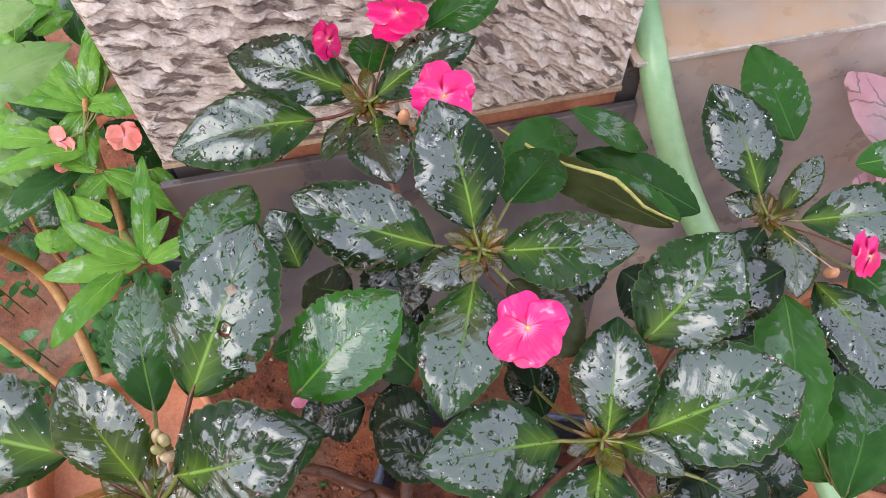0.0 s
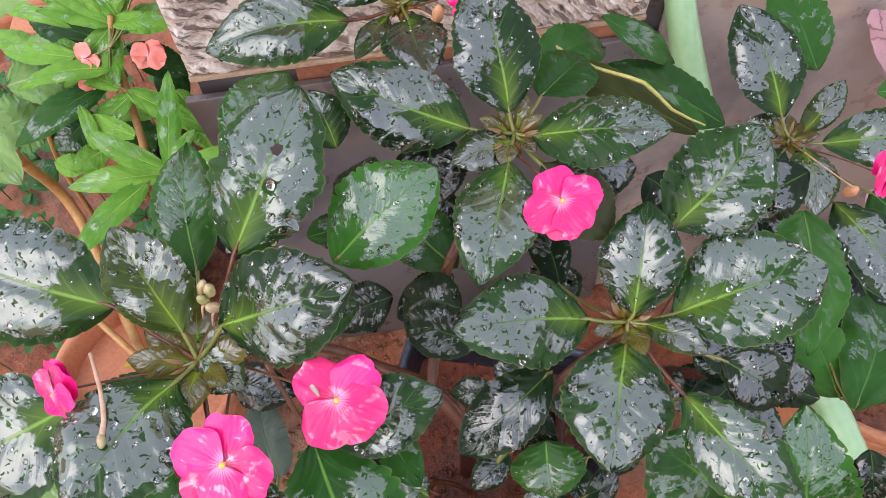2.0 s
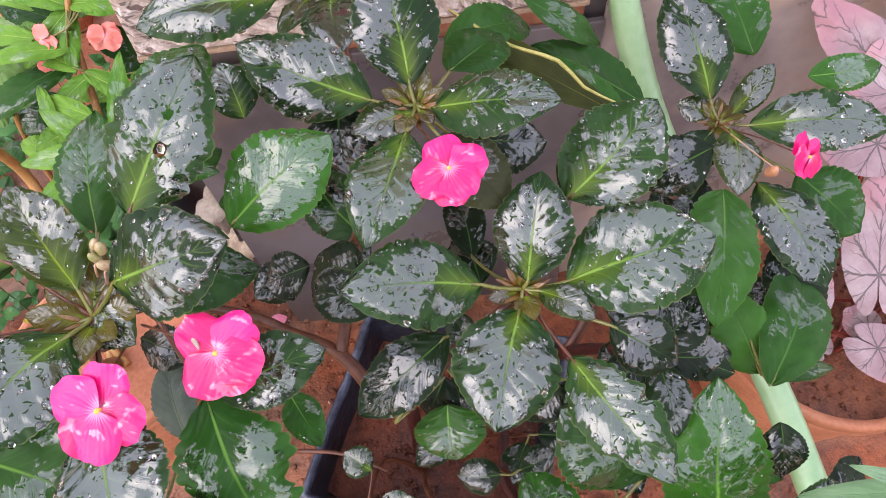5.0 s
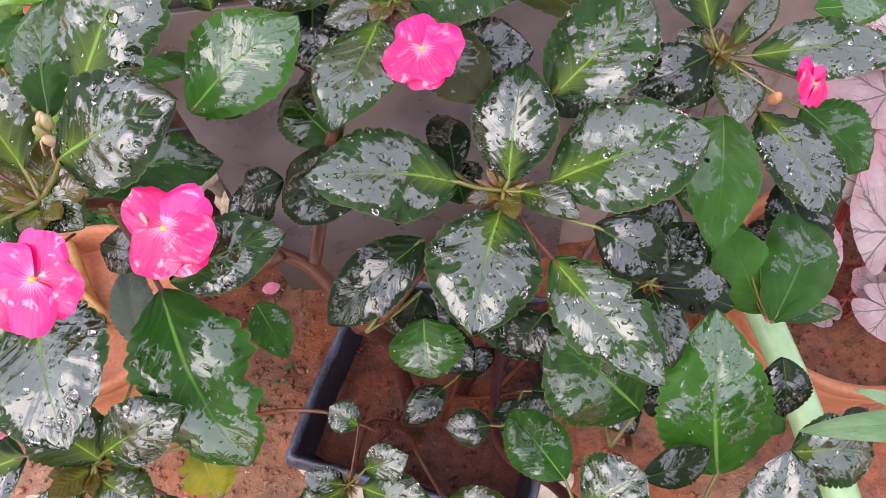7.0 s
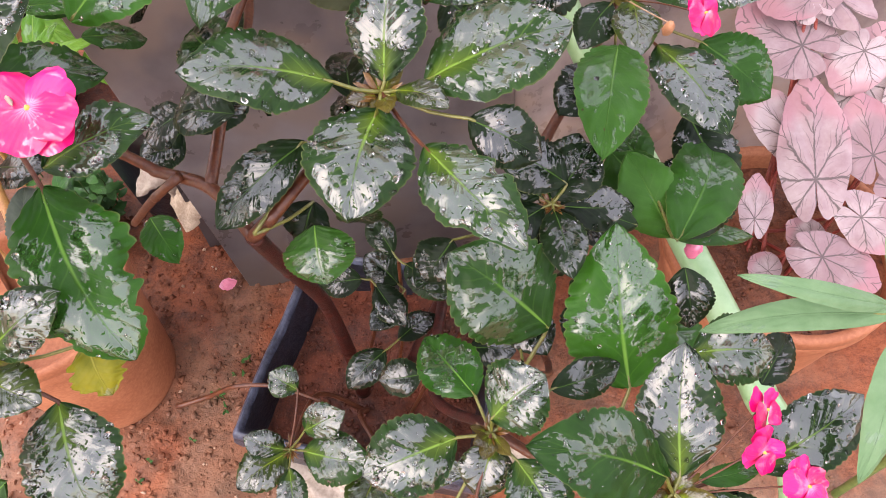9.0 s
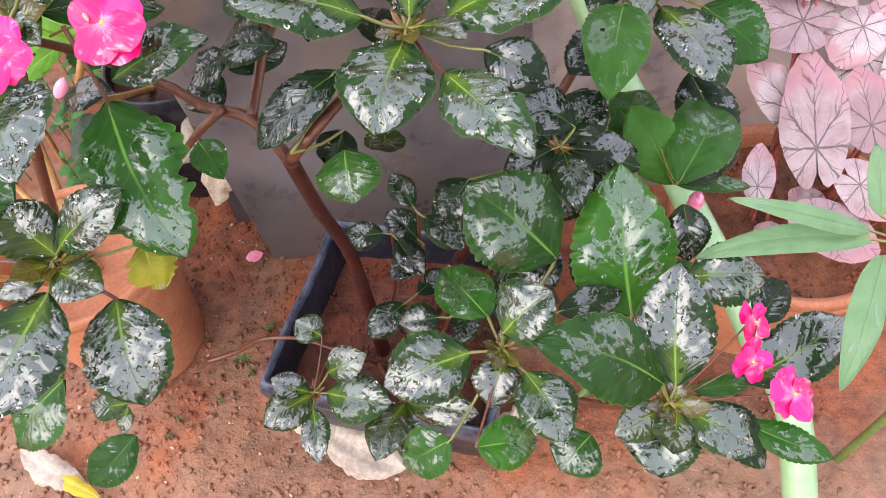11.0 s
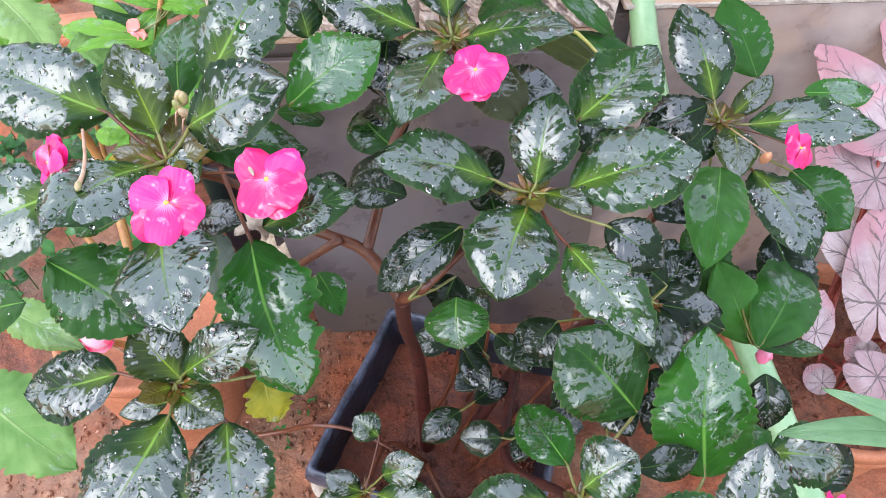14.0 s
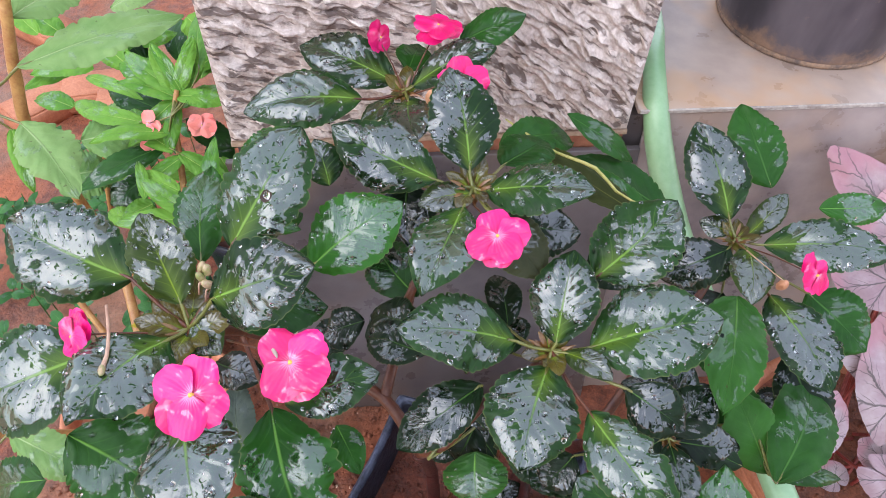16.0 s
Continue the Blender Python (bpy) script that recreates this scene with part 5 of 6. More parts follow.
leaf(main_plant, "wet", (0.086, 0.132, 0.947), (-0.011, 0.102, 0.991), 0.065, (0.119, 0.138, 0.930))
leaf(main_plant, "wet", (0.122, 0.141, 0.938), (0.127, 0.210, 0.988), 0.060, (0.119, 0.138, 0.930))
leaf(main_plant, "wet", (0.152, 0.143, 0.936), (0.262, 0.174, 0.967), 0.088, (0.119, 0.138, 0.930))
leaf(main_plant, "wet", (0.117, 0.121, 0.928), (0.102, 0.028, 0.920), 0.079, (0.119, 0.138, 0.930))
leaf(main_plant, "young", (0.131, 0.135, 0.935), (0.171, 0.110, 0.946), 0.026, (0.119, 0.138, 0.930))
leaf(main_plant, "wet", (0.151, 0.204, 0.959), (0.218, 0.275, 0.999), 0.078, (0.182, 0.243, 0.981))
leaf(main_plant, "dark", (0.284, 0.283, 0.930), (0.222, 0.263, 0.900), 0.052, (0.119, 0.138, 0.930))
leaf(main_plant, "wet", (0.155, 0.083, 0.930), (0.224, -0.004, 0.934), 0.058, (0.119, 0.138, 0.930), torn=0.35)
# lower dark leaves, their shade held in the leaf colour
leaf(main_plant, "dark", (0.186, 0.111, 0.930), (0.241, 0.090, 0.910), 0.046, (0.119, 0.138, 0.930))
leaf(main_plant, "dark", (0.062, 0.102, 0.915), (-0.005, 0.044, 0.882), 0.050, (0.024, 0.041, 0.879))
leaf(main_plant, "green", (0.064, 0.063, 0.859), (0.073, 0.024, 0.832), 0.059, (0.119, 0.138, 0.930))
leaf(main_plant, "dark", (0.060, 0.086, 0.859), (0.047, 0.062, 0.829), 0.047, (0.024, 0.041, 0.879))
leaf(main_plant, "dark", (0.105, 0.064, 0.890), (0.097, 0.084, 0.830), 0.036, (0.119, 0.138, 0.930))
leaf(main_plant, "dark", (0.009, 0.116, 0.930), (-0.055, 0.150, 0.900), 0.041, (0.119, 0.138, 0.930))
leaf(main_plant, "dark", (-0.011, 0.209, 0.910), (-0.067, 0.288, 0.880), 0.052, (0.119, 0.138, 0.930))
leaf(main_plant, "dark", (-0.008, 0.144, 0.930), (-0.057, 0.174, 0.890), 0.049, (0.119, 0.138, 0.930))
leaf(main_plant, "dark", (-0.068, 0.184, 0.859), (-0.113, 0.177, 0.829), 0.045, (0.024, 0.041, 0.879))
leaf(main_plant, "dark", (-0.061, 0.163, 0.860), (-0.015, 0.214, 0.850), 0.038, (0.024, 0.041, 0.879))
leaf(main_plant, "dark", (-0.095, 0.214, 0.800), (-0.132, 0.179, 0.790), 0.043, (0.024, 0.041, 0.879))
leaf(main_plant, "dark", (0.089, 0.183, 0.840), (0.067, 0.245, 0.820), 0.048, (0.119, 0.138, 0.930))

leaf(side_plant, "bright", (0.339, 0.002, 0.678), (0.325, 0.128, 0.770), 0.104, (0.330, -0.020, 0.660), shape="deltoid", teeth=0.24)
leaf(side_plant, "green", (0.261, 0.047, 0.714), (0.171, 0.084, 0.784), 0.106, (0.240, 0.020, 0.680))
leaf(side_plant, "dark", (0.232, 0.086, 0.680), (0.263, 0.034, 0.680), 0.048, (0.240, 0.020, 0.680))
leaf(side_plant, "bright", (0.193, -0.020, 0.708), (0.143, 0.045, 0.693), 0.058, (0.207, -0.054, 0.711))

leaf(side_plant, "wet", (0.177, -0.059, 0.710), (0.095, -0.091, 0.697), 0.070, (0.207, -0.054, 0.711))
leaf(side_plant, "wet", (0.207, -0.048, 0.729), (0.250, -0.022, 0.765), 0.066, (0.207, -0.054, 0.711))
leaf(side_plant, "young", (0.210, -0.060, 0.707), (0.197, -0.104, 0.683), 0.046, (0.207, -0.054, 0.711))
leaf(side_plant, "wet", (0.228, -0.077, 0.709), (0.264, -0.139, 0.699), 0.057, (0.207, -0.054, 0.711))
leaf(side_plant, "dark", (0.261, -0.014, 0.711), (0.329, 0.017, 0.701), 0.036, (0.207, -0.054, 0.711))
leaf(side_plant, "bright", (0.184, -0.143, 0.687), (0.243, -0.121, 0.651), 0.048, (0.207, -0.054, 0.711))
leaf(side_plant, "green", (0.160, -0.134, 0.679), (0.113, -0.149, 0.646), 0.049, (0.207, -0.054, 0.711))
leaf(side_plant, "green", (0.299, -0.104, 0.620), (0.268, -0.136, 0.600), 0.058, (0.207, -0.054, 0.711))

leaf(side_plant, "wet", (0.363, -0.091, 0.718), (0.365, 0.001, 0.781), 0.068, (0.357, -0.103, 0.711))
leaf(side_plant, "green", (0.347, -0.097, 0.735), (0.232, -0.099, 0.819), 0.071, (0.357, -0.103, 0.711))
leaf(side_plant, "wet", (0.381, 0.010, 0.740), (0.458, 0.014, 0.736), 0.061, (0.425, 0.011, 0.737))
leaf(side_plant, "wet", (0.427, -0.081, 0.709), (0.532, -0.018, 0.724), 0.058, (0.357, -0.103, 0.711))
leaf(side_plant, "wet", (0.367, -0.109, 0.711), (0.431, -0.144, 0.701), 0.046, (0.357, -0.103, 0.711))
leaf(side_plant, "young", (0.350, -0.109, 0.711), (0.306, -0.137, 0.711), 0.036, (0.357, -0.103, 0.711))
leaf(side_plant, "leafy", (0.379, -0.092, 0.711), (0.436, -0.080, 0.711), 0.019, (0.357, -0.103, 0.711))
leaf(side_plant, "young", (0.362, -0.110, 0.711), (0.354, -0.151, 0.711), 0.040, (0.357, -0.103, 0.711))
leaf(side_plant, "wet", (0.357, -0.107, 0.700), (0.349, -0.163, 0.680), 0.068, (0.357, -0.103, 0.711))
leaf(side_plant, "dark", (0.392, -0.099, 0.700), (0.446, -0.148, 0.670), 0.044, (0.357, -0.103, 0.711))
leaf(side_plant, "bright", (0.428, -0.113, 0.690), (0.506, -0.140, 0.680), 0.031, (0.357, -0.103, 0.711))
leaf(side_plant, "dark", (0.495, 0.038, 0.600), (0.548, 0.108, 0.580), 0.044, (0.357, -0.103, 0.711))

leaf(main_plant, "wet", (-0.160, 0.090, 1.011), (-0.074, 0.098, 1.063), 0.071, (-0.180, 0.075, 0.985))
leaf(main_plant, "young", (-0.188, 0.088, 1.000), (-0.230, 0.138, 1.047), 0.051, (-0.180, 0.075, 0.985))
leaf(main_plant, "wet", (-0.237, 0.104, 1.001), (-0.363, 0.137, 1.015), 0.082, (-0.180, 0.075, 0.985))
leaf(main_plant, "wet", (-0.159, 0.137, 1.019), (-0.121, 0.236, 1.073), 0.077, (-0.180, 0.075, 0.985), torn=0.2, holes=((0.62, 0.05, 0.0042), (0.42, 0.16, 0.0055)))
leaf(main_plant, "green", (-0.189, 0.134, 0.997), (-0.213, 0.232, 1.013), 0.045, (-0.180, 0.075, 0.985))
leaf(main_plant, "wet", (-0.188, 0.058, 0.994), (-0.225, -0.028, 1.013), 0.078, (-0.180, 0.075, 0.985))
leaf(main_plant, "wet", (-0.266, 0.049, 0.961), (-0.366, 0.010, 0.919), 0.090, (-0.180, 0.075, 0.985))
leaf(main_plant, "wet", (-0.157, 0.007, 0.987), (-0.109, -0.081, 0.991), 0.077, (-0.180, 0.075, 0.985))
leaf(main_plant, "young", (-0.186, 0.090, 0.985), (-0.148, 0.057, 0.985), 0.039, (-0.180, 0.075, 0.985))
leaf(main_plant, "green", (-0.160, 0.091, 0.985), (-0.082, 0.135, 0.955), 0.052, (-0.180, 0.075, 0.985))
leaf(main_plant, "wet", (-0.108, 0.250, 0.985), (-0.132, 0.289, 1.005), 0.040, (-0.180, 0.075, 0.985))
leaf(main_plant, "bright", (-0.185, 0.237, 0.985), (-0.156, 0.326, 0.985), 0.054, (-0.180, 0.075, 0.985))
leaf(main_plant, "green", (-0.203, 0.066, 0.985), (-0.248, 0.015, 0.945), 0.045, (-0.180, 0.075, 0.985))
leaf(main_plant, "green", (-0.252, -0.016, 0.953), (-0.175, -0.035, 0.905), 0.076, (-0.180, 0.075, 0.985))
leaf(main_plant, "green", (-0.256, -0.050, 0.945), (-0.321, -0.051, 0.901), 0.041, (-0.180, 0.075, 0.985))
leaf(main_plant, "yellowish", (-0.198, 0.084, 0.985), (-0.228, 0.069, 0.985), 0.010, (-0.180, 0.075, 0.985))
leaf(main_plant, "wet", (-0.087, 0.028, 0.974), (-0.019, 0.060, 0.990), 0.048, (-0.054, 0.046, 0.984))
leaf(main_plant, "green", (-0.181, 0.227, 0.930), (-0.147, 0.267, 0.920), 0.028, (-0.180, 0.075, 0.985))
leaf(main_plant, "bright", (-0.190, 0.224, 0.940), (-0.136, 0.228, 0.940), 0.019, (-0.180, 0.075, 0.985))
leaf(main_plant, "green", (-0.133, 0.201, 0.930), (-0.097, 0.235, 0.900), 0.032, (-0.180, 0.075, 0.985))

leaf(pot_plant, "wet", (-0.150, -0.090, 0.863), (-0.178, -0.193, 0.846), 0.085, (-0.153, -0.064, 0.869))
leaf(pot_plant, "wet", (-0.115, -0.075, 0.829), (-0.089, -0.148, 0.778), 0.075, (-0.153, -0.064, 0.869))
leaf(pot_plant, "young", (-0.148, -0.062, 0.873), (-0.189, -0.037, 0.907), 0.050, (-0.153, -0.064, 0.869))
leaf(pot_plant, "wet", (-0.145, -0.059, 0.878), (-0.079, -0.037, 0.928), 0.044, (-0.153, -0.064, 0.869))
leaf(pot_plant, "young", (-0.149, -0.072, 0.869), (-0.104, -0.090, 0.869), 0.039, (-0.153, -0.064, 0.869))
leaf(pot_plant, "wet", (-0.206, -0.061, 0.864), (-0.292, -0.080, 0.837), 0.062, (-0.153, -0.064, 0.869))
leaf(pot_plant, "bright", (-0.105, 0.035, 0.946), (-0.045, -0.061, 0.873), 0.086, (-0.135, 0.075, 0.985), torn=0.42, teeth=0.32)
leaf(pot_plant, "grey", (-0.142, 0.024, 0.869), (-0.162, 0.077, 0.889), 0.035, (-0.153, -0.064, 0.869))
leaf(pot_plant, "yellowing", (-0.084, -0.045, 0.869), (-0.066, -0.077, 0.849), 0.044, (-0.153, -0.064, 0.869), torn=0.6)
leaf(pot_plant, "bright", (-0.065, 0.063, 0.869), (-0.033, 0.022, 0.869), 0.031, (-0.153, -0.064, 0.869))
leaf(pot_plant, "young", (-0.153, -0.081, 0.869), (-0.188, -0.098, 0.869), 0.020, (-0.153, -0.064, 0.869))
leaf(pot_plant, "green", (-0.184, -0.114, 0.750), (-0.237, -0.161, 0.703), 0.068, (-0.153, -0.064, 0.869))
leaf(pot_plant, "wet", (-0.198, -0.078, 0.600), (-0.252, -0.076, 0.580), 0.031, (-0.153, -0.064, 0.869))
leaf(pot_plant, "young", (-0.197, -0.082, 0.600), (-0.202, -0.107, 0.583), 0.021, (-0.153, -0.064, 0.869))
leaf(pot_plant, "leafy", (-0.230, -0.081, 0.500), (-0.290, -0.132, 0.460), 0.052, (-0.153, -0.064, 0.869))
leaf(pot_plant, "dark", (-0.188, 0.097, 0.889), (-0.128, 0.074, 0.919), 0.035, (-0.153, -0.064, 0.869))

leaf(sprout, "wet", (-0.036, 0.087, 0.441), (-0.077, 0.109, 0.444), 0.043, (-0.044, 0.020, 0.405))
leaf(sprout, "wet", (-0.020, 0.033, 0.441), (0.033, 0.045, 0.480), 0.047, (-0.044, 0.020, 0.405))
leaf(sprout, "wet", (-0.025, 0.016, 0.412), (0.068, -0.008, 0.448), 0.067, (-0.044, 0.020, 0.405))
leaf(sprout, "wet", (-0.050, 0.018, 0.409), (-0.096, 0.022, 0.441), 0.040, (-0.044, 0.020, 0.405))
leaf(sprout, "young", (-0.046, 0.016, 0.405), (-0.105, -0.032, 0.405), 0.056, (-0.044, 0.020, 0.405))
leaf(sprout, "wet", (-0.042, -0.004, 0.405), (-0.027, -0.075, 0.395), 0.041, (-0.044, 0.020, 0.405))
leaf(sprout, "young", (0.082, 0.007, 0.405), (0.053, -0.077, 0.425), 0.060, (-0.044, 0.020, 0.405))
leaf(sprout, "young", (0.085, 0.011, 0.405), (0.182, -0.016, 0.435), 0.053, (-0.044, 0.020, 0.405))
leaf(sprout, "wet", (0.081, -0.017, 0.405), (0.115, -0.080, 0.425), 0.045, (-0.044, 0.020, 0.405))

leaf(broad, "pale", (-0.675, 0.605, 0.620), (-0.570, 0.673, 0.600), 0.100, (-0.500, 0.620, 0.690))
leaf(broad, "pale", (-0.729, 0.572, 0.550), (-0.659, 0.634, 0.520), 0.096, (-0.460, 0.600, 0.620))

leaf(tall_plant, "pale", (-0.471, 0.346, 1.000), (-0.336, 0.469, 1.000), 0.070, (-0.550, 0.340, 0.950))
leaf(tall_plant, "pale", (-0.493, 0.332, 0.930), (-0.402, 0.262, 0.900), 0.063, (-0.550, 0.340, 0.950), torn=0.4)
leaf(tall_plant, "pale", (-0.488, 0.389, 1.030), (-0.447, 0.475, 1.030), 0.056, (-0.600, 0.400, 1.000))
leaf(tall_plant, "pale", (-0.470, 0.531, 0.950), (-0.408, 0.549, 0.970), 0.045, (-0.600, 0.400, 1.000))
leaf(tall_plant, "balsam", (-0.526, 0.348, 0.900), (-0.486, 0.291, 0.860), 0.027, (-0.550, 0.340, 0.950))

branch(tall_plant, [(-0.50, 0.22, 0.34), (-0.56, 0.10, 0.58), (-0.47, 0.02, 0.72), (-0.425, -0.03, 0.757)], [0.006, 0.005, 0.004, 0.003], TAN_STEM, "orange-tan fleshy stem")
leaf(tall_plant, "pale", (-0.410, -0.047, 0.760), (-0.274, -0.107, 0.740), 0.088, (-0.425, -0.030, 0.757), arch=0.02)
leaf(tall_plant, "pale", (-0.440, 0.050, 0.740), (-0.335, 0.024, 0.720), 0.046, (-0.470, 0.020, 0.720))
leaf(straps, "strap", (0.532, 0.024, 0.790), (0.386, 0.023, 0.760), 0.034, (0.600, 0.020, 0.790))
leaf(straps, "strap", (0.534, 0.033, 0.790), (0.402, 0.038, 0.830), 0.024, (0.600, 0.020, 0.790))
leaf(straps, "strap", (0.537, 0.005, 0.790), (0.497, -0.102, 0.740), 0.039, (0.600, 0.020, 0.790))
leaf(straps, "strap", (0.548, 0.050, 0.790), (0.544, 0.103, 0.828), 0.031, (0.600, 0.020, 0.790))

# ---- flowers and buds ----
TOP = (0, -0.45, 0.9)
flower(main_plant, (0.058, 0.188, 1.018), TOP, 0.052, 0, joint=(0.03, 0.25, 0.985), spread=(-22, 70, 138, 172, 236))
flower(main_plant, (-0.002, 0.416, 0.991), (0.25, -0.75, 0.6), 0.056, 10, joint=A_TOP)
flower(main_plant, (-0.140, 0.002, 1.022), TOP, 0.059, 0, joint=(-0.16, 0.06, 0.97), spread=(0, 112, 176, 214, 285))
flower(main_plant, (-0.082, 0.045, 1.011), (0.1, -0.45, 0.9), 0.059, 0, joint=(-0.15, 0.075, 0.975), spread=(-50, 46, 108, 142, 200))
flower(main_plant, (-0.047, 0.521, 0.985), (0.05, -0.12, 0.98), 0.056, 20, joint=A_TOP)
flower(main_plant, (-0.109, 0.482, 0.990), (0.9, -0.5, 0.3), 0.036, 0, joint=A_TOP)
flower(main_plant, (-0.258, 0.045, 1.000), (-0.35, -0.55, 0.5), 0.044, 40, joint=L_TOP, spread=(-60, -10, 60, 180, 230))
flower(side_plant, (0.430, 0.362, 0.816), (0.55, -0.55, 0.62), 0.050, 10, joint=R_TOP)
flower(side_plant, (0.425, -0.049, 0.765), (0.62, -0.45, 0.62), 0.036, 0, joint=F_TOP)
flower(side_plant, (0.424, -0.077, 0.745), (0.35, -0.75, 0.55), 0.038, 40, joint=F_TOP)
flower(side_plant, (0.460, -0.100, 0.729), (0.35, -0.4, 0.85), 0.045, 30, joint=F_TOP)
bud(side_plant, (0.451, 0.208, 0.600), (0.1, 0.3, 0.9), 0.030, 0.010, PINK, "half-open hot pink bud")
bud(side_plant, (0.392, 0.345, 0.810), (0, 0.35, -0.9), 0.026, 0.0062, PEACH, "closed peach bud", joint=(0.36, 0.40, 0.80))
for k, (x, y, z) in enumerate(((-0.174, 0.111, 1.022), (-0.168, 0.108, 1.024), (-0.172, 0.103, 1.020), (-0.166, 0.100, 1.016))):
    bud(main_plant, (x, y, z), (0.3 - 0.25 * k, 0.3 - 0.2 * k, 0.8), 0.013, 0.0032 + 0.0006 * (k % 2), BUD, "pale green and pink closed bud", joint=(x - 0.003, y - 0.006, z - 0.016))
half_open = bud(pot_plant, (-0.217, -0.048, 0.905), (-0.2, 0.2, 0.9), 0.027, 0.0125, BLUSH, "half-open pale pink bud", joint=(-0.19, -0.05, 0.86))
for k, turn in enumerate((-35, 30, 100)):
    way = Vector((math.sin(radians(turn)), -math.cos(radians(turn)) * 0.9, -0.25)).normalized()
    petal(half_open, Vector((-0.217, -0.048, 0.892)) + way * 0.0105, Vector((way.x * 0.25, 0.15, 0.9)), way, 0.021 - 0.003 * k, 0.021, (PINK, PALE_PINK, PINK)[k], 3.3 * k + 1, 0.5)
bud(main_plant, (-0.037, 0.406, 0.975), (0.1, -0.2, 0.9), 0.024, 0.0055, PEACH, "withered peach bud", joint=A_TOP)
flower(balsam, (-0.452, 0.623, 0.675), (0.2, -0.8, 0.5), 0.046, 90, CORAL, (-0.48, 0.62, 0.66), (-40, 0, 40, 150, 200), label="folded coral pink flower")
flower(balsam, (-0.542, 0.617, 0.670), (-0.2, -0.6, 0.6), 0.044, 150, CORAL, (-0.50, 0.62, 0.66), (-30, 0, 30, 170, 200), label="folded coral pink flower")
flower(balsam, (-0.548, 0.605, 0.640), (0.3, -0.8, 0.3), 0.034, 180, CORAL, (-0.50, 0.62, 0.66), (-30, 0, 30, 170, 200), label="folded coral pink flower")
bud(balsam, (-0.503, 0.477, 0.530), (0.3, 0.2, 0.4), 0.040, 0.011, PALE_PINK, "pale pink fallen petal")


part("leaf_edge", tube([(0.047, 0.419, 0.946), (0.077, 0.397, 0.944), (0.107, 0.382, 0.940), (0.151, 0.369, 0.936), (0.174, 0.343, 0.932), (0.203, 0.330, 0.928)], [0.0008, 0.0020, 0.0015, 0.0021, 0.0015, 0.0008], 8), CREAM, main_plant, "cream-yellow folded edge of a leaf")


spotted = Vector((-0.0975, 0.0525, 1.0135))
part("petal_spot", blob(bmesh.new(), spotted, (0.62, -0.78, -0.1), 0.017, 0.0017, 3.0, 0.4), PAPER, main_plant, "pale torn patch on a petal")

# ---- begonia ----
begonia = thing("begonia_plant", (0.69, 0.395, 0.31), "rex begonia with silver-pink dark-veined leaves in the wide pot", "plant")


def begonia_leaf(hub, tip, width, seed, pitch=0.0):
    hub, tip = Vector(hub), Vector(tip)
    d = (tip - hub)
    size = d.length / 0.70
    d.normalize()
    n = (Vector((-0.15, -0.55, 0.83)) - d * d.dot(Vector((-0.15, -0.55, 0.83)))).normalized()
    s = d.cross(n)
    bm = bmesh.new()
    uv = bm.loops.layers.uv.new("UVMap")
    ring_n, seg = 12, 72
    flat = width / size

    def reach(a):
        y = math.cos(a)
        r = 0.5 * (0.97 + 0.30 * y + 0.07 * math.cos(2 * a)) + 0.03 * math.sin(a + seed)
        r *= 1 - 0.45 * math.exp(-((abs(a) - math.pi) / 0.24) ** 2)
        scallop = 0.020 * abs(math.sin(a * 13 + seed)) + 0.020 * math.sin(a * 5 + seed * 2) + 0.03 * noise.noise(Vector((a * 2, seed, 0)))
        return r * (1 + scallop) + 0.05 * math.exp(-(a / 0.25) ** 2)

    def place(t, a):
        r = reach(a) * t
        x, y = math.sin(a) * r * flat, math.cos(a) * r
        z = 0.018 * math.cos(a / 0.70 * 2 * math.pi) * r + 0.09 * noise.noise(Vector((x * 5, y * 5, seed))) * r - 0.22 * r * r + 0.06 * r
        return hub + d * (y * size) + s * (x * size) + n * (z * size), (0.5 + x * 0.95 / max(flat, 0.6), 0.27 + y)

    centre = bm.verts.new(hub)
    rows, uvs = [], []
    for i in range(1, ring_n + 1):
        got = [place(i / ring_n, -math.pi + 2 * math.pi * k / seg) for k in range(seg)]
        rows.append([bm.verts.new(g[0]) for g in got])
        uvs.append([g[1] for g in got])

    def face(vs, us):
        f = bm.faces.new(vs)
        for loop, u in zip(f.loops, us):
            loop[uv].uv = u

    for k in range(seg - 1):
        face((centre, rows[0][k], rows[0][k + 1]), ((0.5, 0.27), uvs[0][k], uvs[0][k + 1]))
        for i in range(ring_n - 1):
            face((rows[i][k], rows[i + 1][k], rows[i + 1][k + 1], rows[i][k + 1]), (uvs[i][k], uvs[i + 1][k], uvs[i + 1][k + 1], uvs[i][k + 1]))
    ob = part("leaf", bm, BEGONIA, begonia, "silver-pink leaf with dark branching veins")
    root = Vector((0.69 + 0.05 * math.sin(seed), 0.395 + 0.05 * math.cos(seed), 0.30))
    mid = root.lerp(hub, 0.6) + Vector((0, 0, -0.02)) + (hub - root) * 0.05
    part("petiole", tube([root, mid, hub - n * 0.002], [0.0035, 0.003, 0.0022], 8), BEGONIA_STEM, ob, "red leaf stalk")


